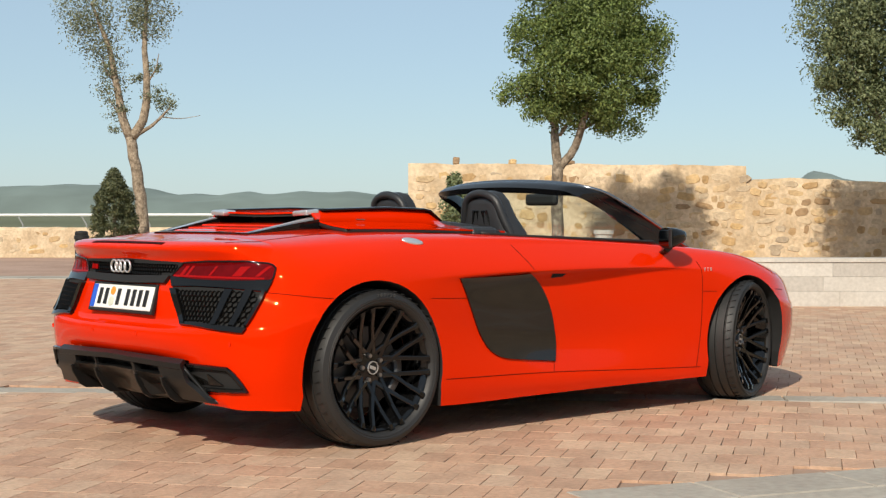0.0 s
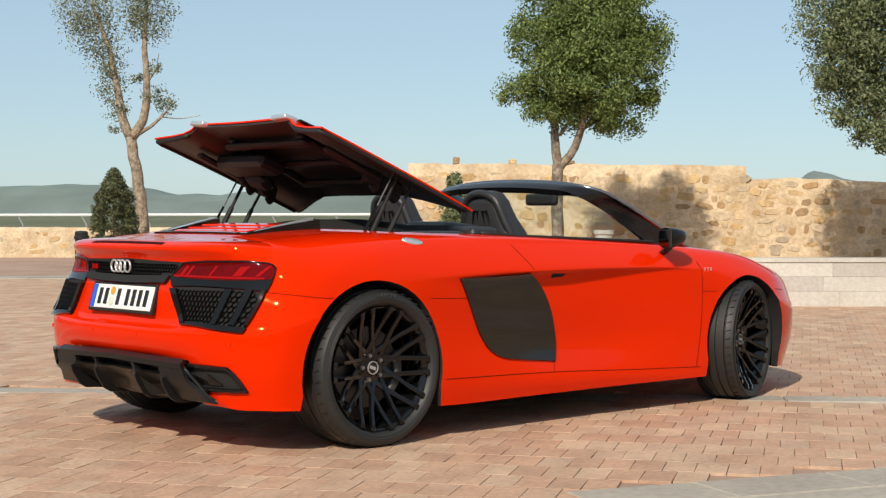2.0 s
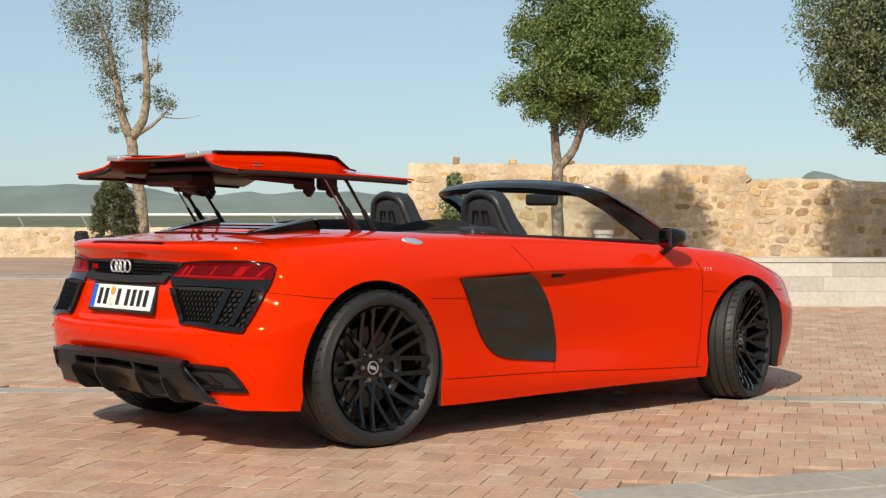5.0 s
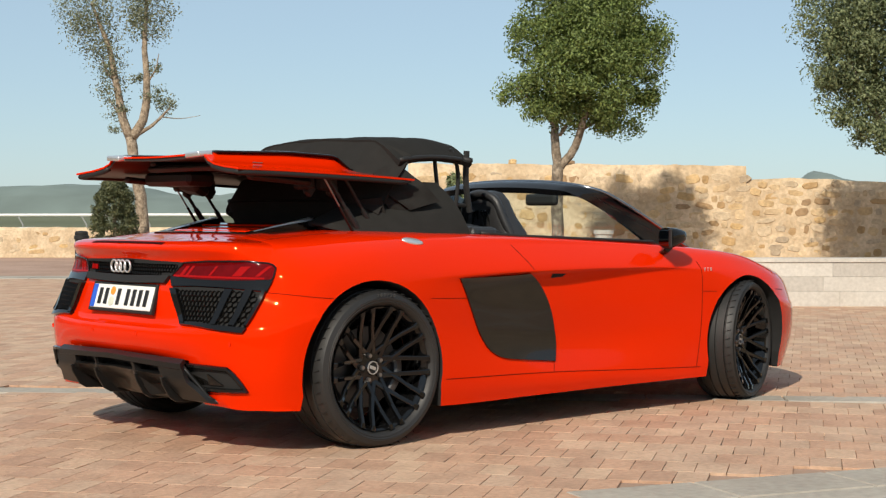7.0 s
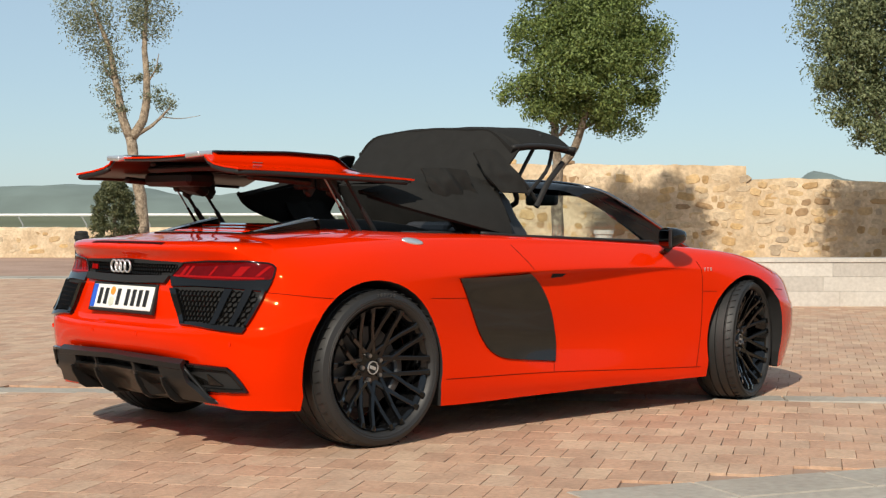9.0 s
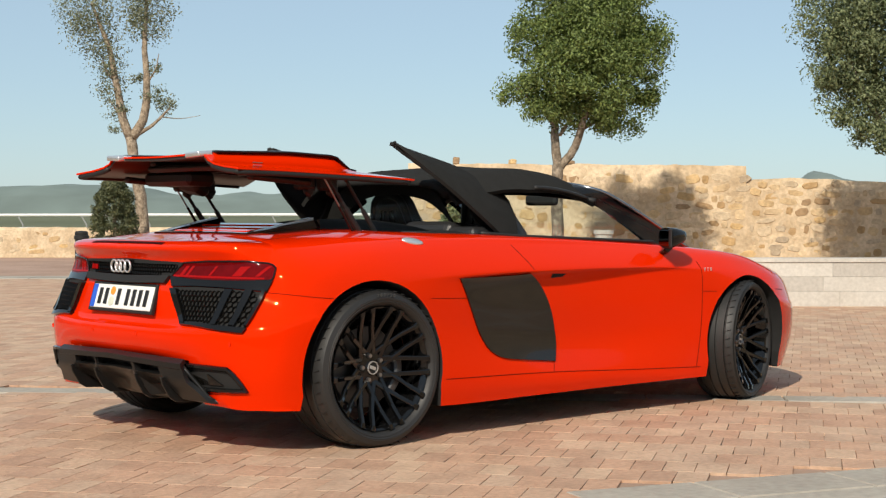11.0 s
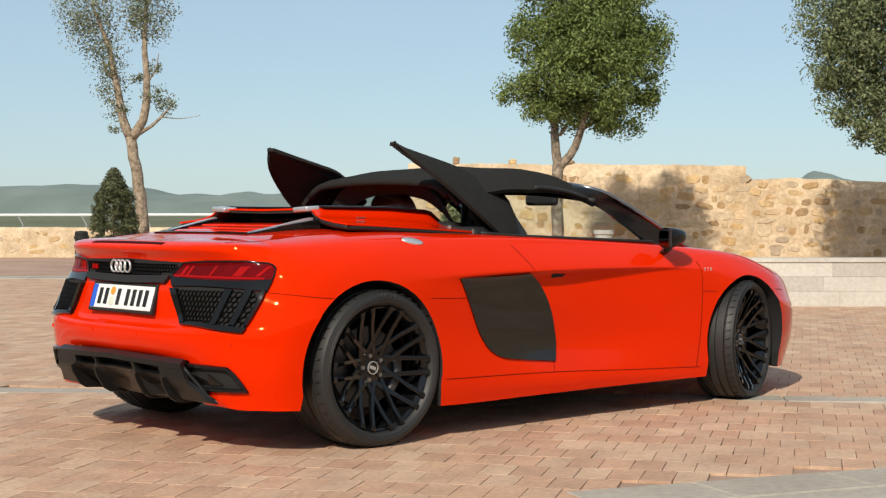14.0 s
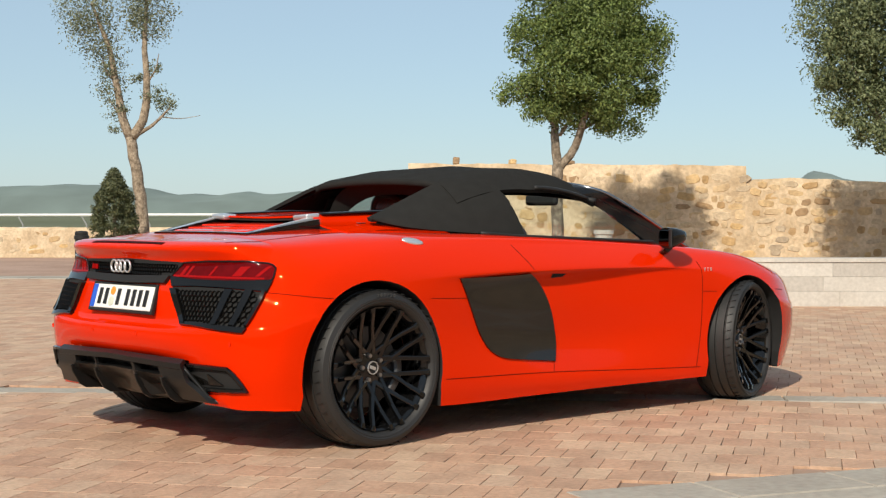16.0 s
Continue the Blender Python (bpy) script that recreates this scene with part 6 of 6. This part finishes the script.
def motions():
    walk(LID, [(t, lid_pose(x, z, a)) for t, x, z, a in LID_ROWS])
    ts = [0.0, 0.25, 0.5, 0.75, 1.0, 1.25, 1.5, 1.75, 2.0, 2.25, 2.5, 2.75, 3.0, 3.3, 11.5, 11.75, 12.0, 12.25, 12.5, 12.75, 13.0, 13.25, 13.5, 13.75, 14.0, 14.3, 16.0]
    tt = [r[0] for r in LID_ROWS]
    lx, lz, la = ([float(np.interp(t, tt, [r[k] for r in LID_ROWS])) for t in ts] for k in (1, 2, 3))
    for lower, upper, base, tip_at in LINKS:
        r1, r2 = [], []
        for t, x, z, a in zip(ts, lx, lz, la):
            end = lid_pose(x, z, a) @ Vector((tip_at[0], base[1], tip_at[1]))
            d = end - Vector(base)
            ang = math.degrees(math.atan2(d.x, d.z))
            r1.append((t, pose(*base, 0, ang, 0)))
            r2.append((t, pose(*end, 0, ang - 180, 0)))
        walk(lower, r1)
        walk(upper, r2)
    # front stretch: place of its fore edge and its pitch
    rows = [(0.0, 0.80, 0.80, 0), (4.2, 0.80, 0.80, 0), (5.2, 0.78, 0.86, 0), (6.0, 0.72, 1.03, 0), (6.3, 0.72, 1.11, 0), (6.6, 0.775, 1.215, -5), (7.0, 0.86, 1.33, -9), (7.3, 0.946, 1.383, -9), (7.6, 1.057, 1.433, -9), (8.0, 1.195, 1.472, -9), (8.5, 1.385, 1.460, -9), (9.0, 1.60, 1.402, -8), (9.3, 1.68, 1.352, -6), (10.0, 1.74, 1.225, -2), (10.6, 1.76, 1.14, 0), (16.0, 1.76, 1.14, 0)]
    walk(TOP["front"], [(t, pose(x, 0, z, 0, a, 0)) for t, x, z, a in rows])
    rows_k = [(0.0, 0.76, 0.82, 0), (4.2, 0.76, 0.82, 0), (5.2, 0.75, 0.84, 0), (6.0, 0.72, 0.92, 0), (6.3, 0.72, 1.00, 0), (6.6, 0.775, 1.18, 0), (7.0, 0.86, 1.355, 0), (7.3, 0.946, 1.408, -4), (7.6, 1.057, 1.458, -2), (8.0, 1.20, 1.498, 2), (8.5, 1.375, 1.445, 14), (9.0, 1.57, 1.325, 44), (9.3, 1.65, 1.255, 58), (10.0, 1.60, 1.0, 50), (10.6, 1.48, 0.84, 0), (16.0, 1.48, 0.84, 0)]
    for k in TOP["link"]:
        walk(k, [(t, pose(x, 0, z, 0, a, 0)) for t, x, z, a in rows_k])
    # the rear stretch hangs on the front one, and the last stretch on it
    a_rear = [-3, -3, -3, -4, -8, -24, -50, -58, -66, -70, -62, -46, -38, -9, 0, 0]
    a_end = [-3, -3, -3, -4, -20, -60, -100, -125, -140, -145, -130, -104, -84, -18, 0, 0]
    stow = {0.0: (0.78, 0.83), 4.2: (0.78, 0.83), 5.2: (0.70, 0.92), 6.0: (0.50, 1.06)}
    rear = []
    for (t, x, z, a), b in zip(rows, a_rear):
        p = pose(x, 0, z, 0, a, 0) @ (PIV_REAR - PIV_FRONT)
        x, z = stow.get(t, (p.x, p.z))
        rear.append((t, pose(x, 0, z, 0, b, 0)))
    walk(TOP["rear"], rear)
    walk(TOP["end"], [(t, m @ Matrix.Translation(PIV_END - PIV_REAR) @ pose(0, 0, 0, 0, b - a, 0)) for (t, m), a, b in zip(rear, a_rear, a_end)])
    for s in TOP["skirt"]:
        walk(s, [(t, pose(x, 0, z, 0, a, 0)) for t, x, z, a in ((0.0, 0.95, 0.66, 0), (4.2, 0.95, 0.66, 0), (5.5, 0.92, 0.66, 0), (6.3, 0.80, 0.72, 0), (6.6, 0.80, 0.84, -2), (7.0, 0.87, 0.92, -4), (7.3, 0.96, 0.94, -2), (7.6, 1.01, 0.95, 0), (8.0, 1.03, 0.955, 2), (8.5, 1.07, 0.955, 3), (9.0, 1.10, 0.95, 4), (9.3, 1.10, 0.93, 2), (10.0, 1.02, 0.78, 0), (10.6, 0.95, 0.66, 0), (16.0, 0.95, 0.66, 0))])
    walk(TOP["window"], [(t, pose(x, 0, z)) for t, x, z in ((0.0, -0.1, -0.30), (4.2, -0.1, -0.30), (5.5, -0.25, -0.22), (6.3, -0.36, -0.08), (7.0, -0.33, -0.16), (7.6, -0.28, -0.22), (8.2, -0.22, -0.26), (9.2, -0.12, -0.28), (9.8, -0.05, -0.18), (10.6, 0.0, 0.0), (16.0, 0.0, 0.0))])
    for s in TOP["side"]:
        walk(s, [(t, pose(x, 0, z, 0, a, 0)) for t, x, z, a in ((0.0, 0.92, 0.70, -4), (4.2, 0.92, 0.70, -4), (5.5, 0.85, 0.74, -6), (6.3, 0.52, 0.84, -26), (6.6, 0.50, 0.95, -25), (7.0, 0.525, 1.10, -20), (7.3, 0.63, 1.17, -15), (7.6, 0.715, 1.22, -12), (8.0, 0.85, 1.235, -9), (8.5, 1.02, 1.23, -8), (9.0, 1.13, 1.16, -4), (9.3, 1.14, 1.11, -2), (10.0, 1.08, 0.98, -1), (10.6, 1.05, 0.93, 0), (16.0, 1.05, 0.93, 0))])
    folded = {-1: ((6.0, 0.46, 0.93, 2), (6.3, 0.42, 0.96, 2), (6.6, 0.46, 0.97, 0), (7.0, 0.60, 0.94, 0), (7.3, 0.68, 0.94, 2)), 1: ((6.0, 0.68, 0.97, 2), (6.3, 0.68, 1.01, 1), (6.6, 0.73, 1.01, 0), (7.0, 0.84, 0.975, 1), (7.3, 0.78, 0.965, 3))}
    for sgn, f in zip((-1, 1), TOP["fin"]):
        walk(f, [(t, pose(x, 0, z, 0, a, 0)) for t, x, z, a in ((0.0, 0.80, 0.67, 2), (4.2, 0.80, 0.67, 2), (5.2, 0.74, 0.80, 3), *folded[sgn], (7.6, 0.70, 0.96, 4), (8.0, 0.76, 0.98, 6), (8.5, 0.86, 0.98, 8), (9.0, 0.88, 0.98, 10), (9.3, 0.89, 0.98, 13), (10.3, 0.94, 0.97, 28), (11.0, 0.95, 0.96, 36), (15.1, 0.95, 0.96, 36), (15.2, 0.95, 0.96, 34), (15.4, 0.95, 0.96, 21), (15.5, 0.95, 0.96, 15), (15.7, 0.95, 0.96, 5), (15.9, 0.95, 0.96, 0.5), (16.0, 0.95, 0.96, 0))])


# ---- paving, piece by piece ----
def paving():
    ang = radians(34.6)
    along, across = Vector((math.cos(ang), math.sin(ang), 0)), Vector((math.sin(ang), -math.cos(ang), 0))
    length, width, gap = 0.245, 0.127, 0.0026
    rng = random.Random(21)

    def brick_shape(l, w):
        a, b, e = l / 2 - gap / 2, w / 2 - gap / 2, 0.0013
        top = [(-a + e, -b + e, 0), (a - e, -b + e, 0), (a - e, b - e, 0), (-a + e, b - e, 0)]
        low = [(-a, -b, -e), (a, -b, -e), (a, b, -e), (-a, b, -e)]
        bot = [(-a, -b, -0.014), (a, -b, -0.014), (a, b, -0.014), (-a, b, -0.014)]
        faces = [(0, 1, 2, 3)]
        for k in range(4):
            k2 = (k + 1) % 4
            faces += [(4 + k, 4 + k2, k2, k), (8 + k, 8 + k2, 4 + k2, 4 + k)]
        return [Vector(p) for p in top + low + bot], faces
    shape, faces = brick_shape(length, width)
    me = bpy.data.meshes.new("brick")
    me.from_pydata(shape, [], faces)
    me.materials.append(PAVER)
    band_at, band_dir = Vector((1.41, 0.48, 0)), Vector((0.677, -0.736, 0))
    band_n = Vector((0.736, 0.677, 0))
    slab_at, slab_dir = Vector((-0.11, -2.25, 0)), Vector((0.942, -0.336, 0))
    slab_n = Vector((-0.336, -0.942, 0))
    verts, fs, singles = [], [], 0
    turn = Matrix(((along.x, -across.x, 0), (along.y, -across.y, 0), (0, 0, 1)))
    for i in range(-40, 130):
        for j in range(-170, 170):
            c = along * (i * length) + across * ((j + (0.5 if i % 2 else 0)) * width)
            d = c - Vector((EYE[0], EYE[1], 0))
            away, side = d.dot(FWD), d.dot(SIDE)
            if not 4.9 < away < 24.2 or abs(side) > 0.30 * away + 0.5:
                continue
            if abs((c - band_at).dot(band_n)) < 0.13:
                continue
            q = c - slab_at
            if q.dot(slab_n) > -0.04 and q.dot(slab_dir) > -0.05:
                continue
            z = rng.gauss(0, 0.0005)
            tilt = Matrix.Rotation(rng.gauss(0, 0.003), 3, "X") @ Matrix.Rotation(rng.gauss(0, 0.003), 3, "Y") @ Matrix.Rotation(rng.gauss(0, 0.008), 3, "Z")
            m3 = turn @ tilt
            if singles < 300 and away < 7.2 and -1.6 < side < 1.6:
                ob = new("brick", me)
                ob.parent = pavement
                ob.matrix_basis = Matrix.Translation((c.x, c.y, z)) @ m3.to_4x4()
                singles += 1
                continue
            o = len(verts)
            verts += [m3 @ p + c + Vector((0, 0, z)) for p in shape]
            fs += [tuple(o + k for k in f) for f in faces]
    tagged(grid_part("bricks", verts, fs, PAVER_JOINED, pavement, smooth=False), kind="stuff")
    # narrow band of pale stones across the square, and flagstones at the near corner
    x = -9.0
    while x < 12:
        l = rng.uniform(0.55, 0.9)
        bm = bmesh.new()
        box(bm, (l - 0.006, 0.235, 0.05), None, 0.006, 1)
        ob = part("band_stone", bm, LIMESTONE, pavement)
        c = band_at + band_dir * (x + l / 2)
        ob.matrix_basis = Matrix.Translation((c.x, c.y, -0.024)) @ Matrix(((band_dir.x, -band_dir.y, 0), (band_dir.y, band_dir.x, 0), (0, 0, 1))).to_4x4()
        x += l
    for r in range(4):
        x = -0.08 - 0.1 * r
        while x < 3.4:
            l = rng.uniform(0.45, 0.85)
            bm = bmesh.new()
            box(bm, (l - 0.007, 0.335, 0.05), None, 0.007, 1)
            ob = part("flagstone", bm, LIMESTONE, pavement)
            c = slab_at + slab_dir * (x + l / 2) + slab_n * (0.175 + 0.342 * r)
            ob.matrix_basis = Matrix.Translation((c.x, c.y, -0.023 + rng.gauss(0, 0.001))) @ Matrix(((slab_dir.x, -slab_dir.y, 0), (slab_dir.y, slab_dir.x, 0), (0, 0, 1))).to_4x4()
            x += l
    # far apron beyond the bricks: pale kerb band, then plain paving
    turn2 = Matrix(((SIDE.x, FWD.x, 0), (SIDE.y, FWD.y, 0), (0, 0, 1))).to_4x4()
    for k in range(24):
        bm = bmesh.new()
        box(bm, (0.99, 0.9, 0.05), None, 0.01, 1)
        ob = part("kerb_stone", bm, LIMESTONE, pavement)
        ob.matrix_basis = Matrix.Translation(there(-12 + k, 24.8, -0.020)) @ turn2
    bm = bmesh.new()
    box(bm, (40, 11.0, 0.05), Matrix.Translation(there(0, 30.8, -0.030)) @ turn2, 0.0)
    part("apron", bm, varied("pale_paving", [(0.40, 0.25, 0.18), (0.50, 0.34, 0.25)], size=12, bump=0.3, mottle=0.35, patch=0.8, per_object=False), pavement)


paving()
motions()
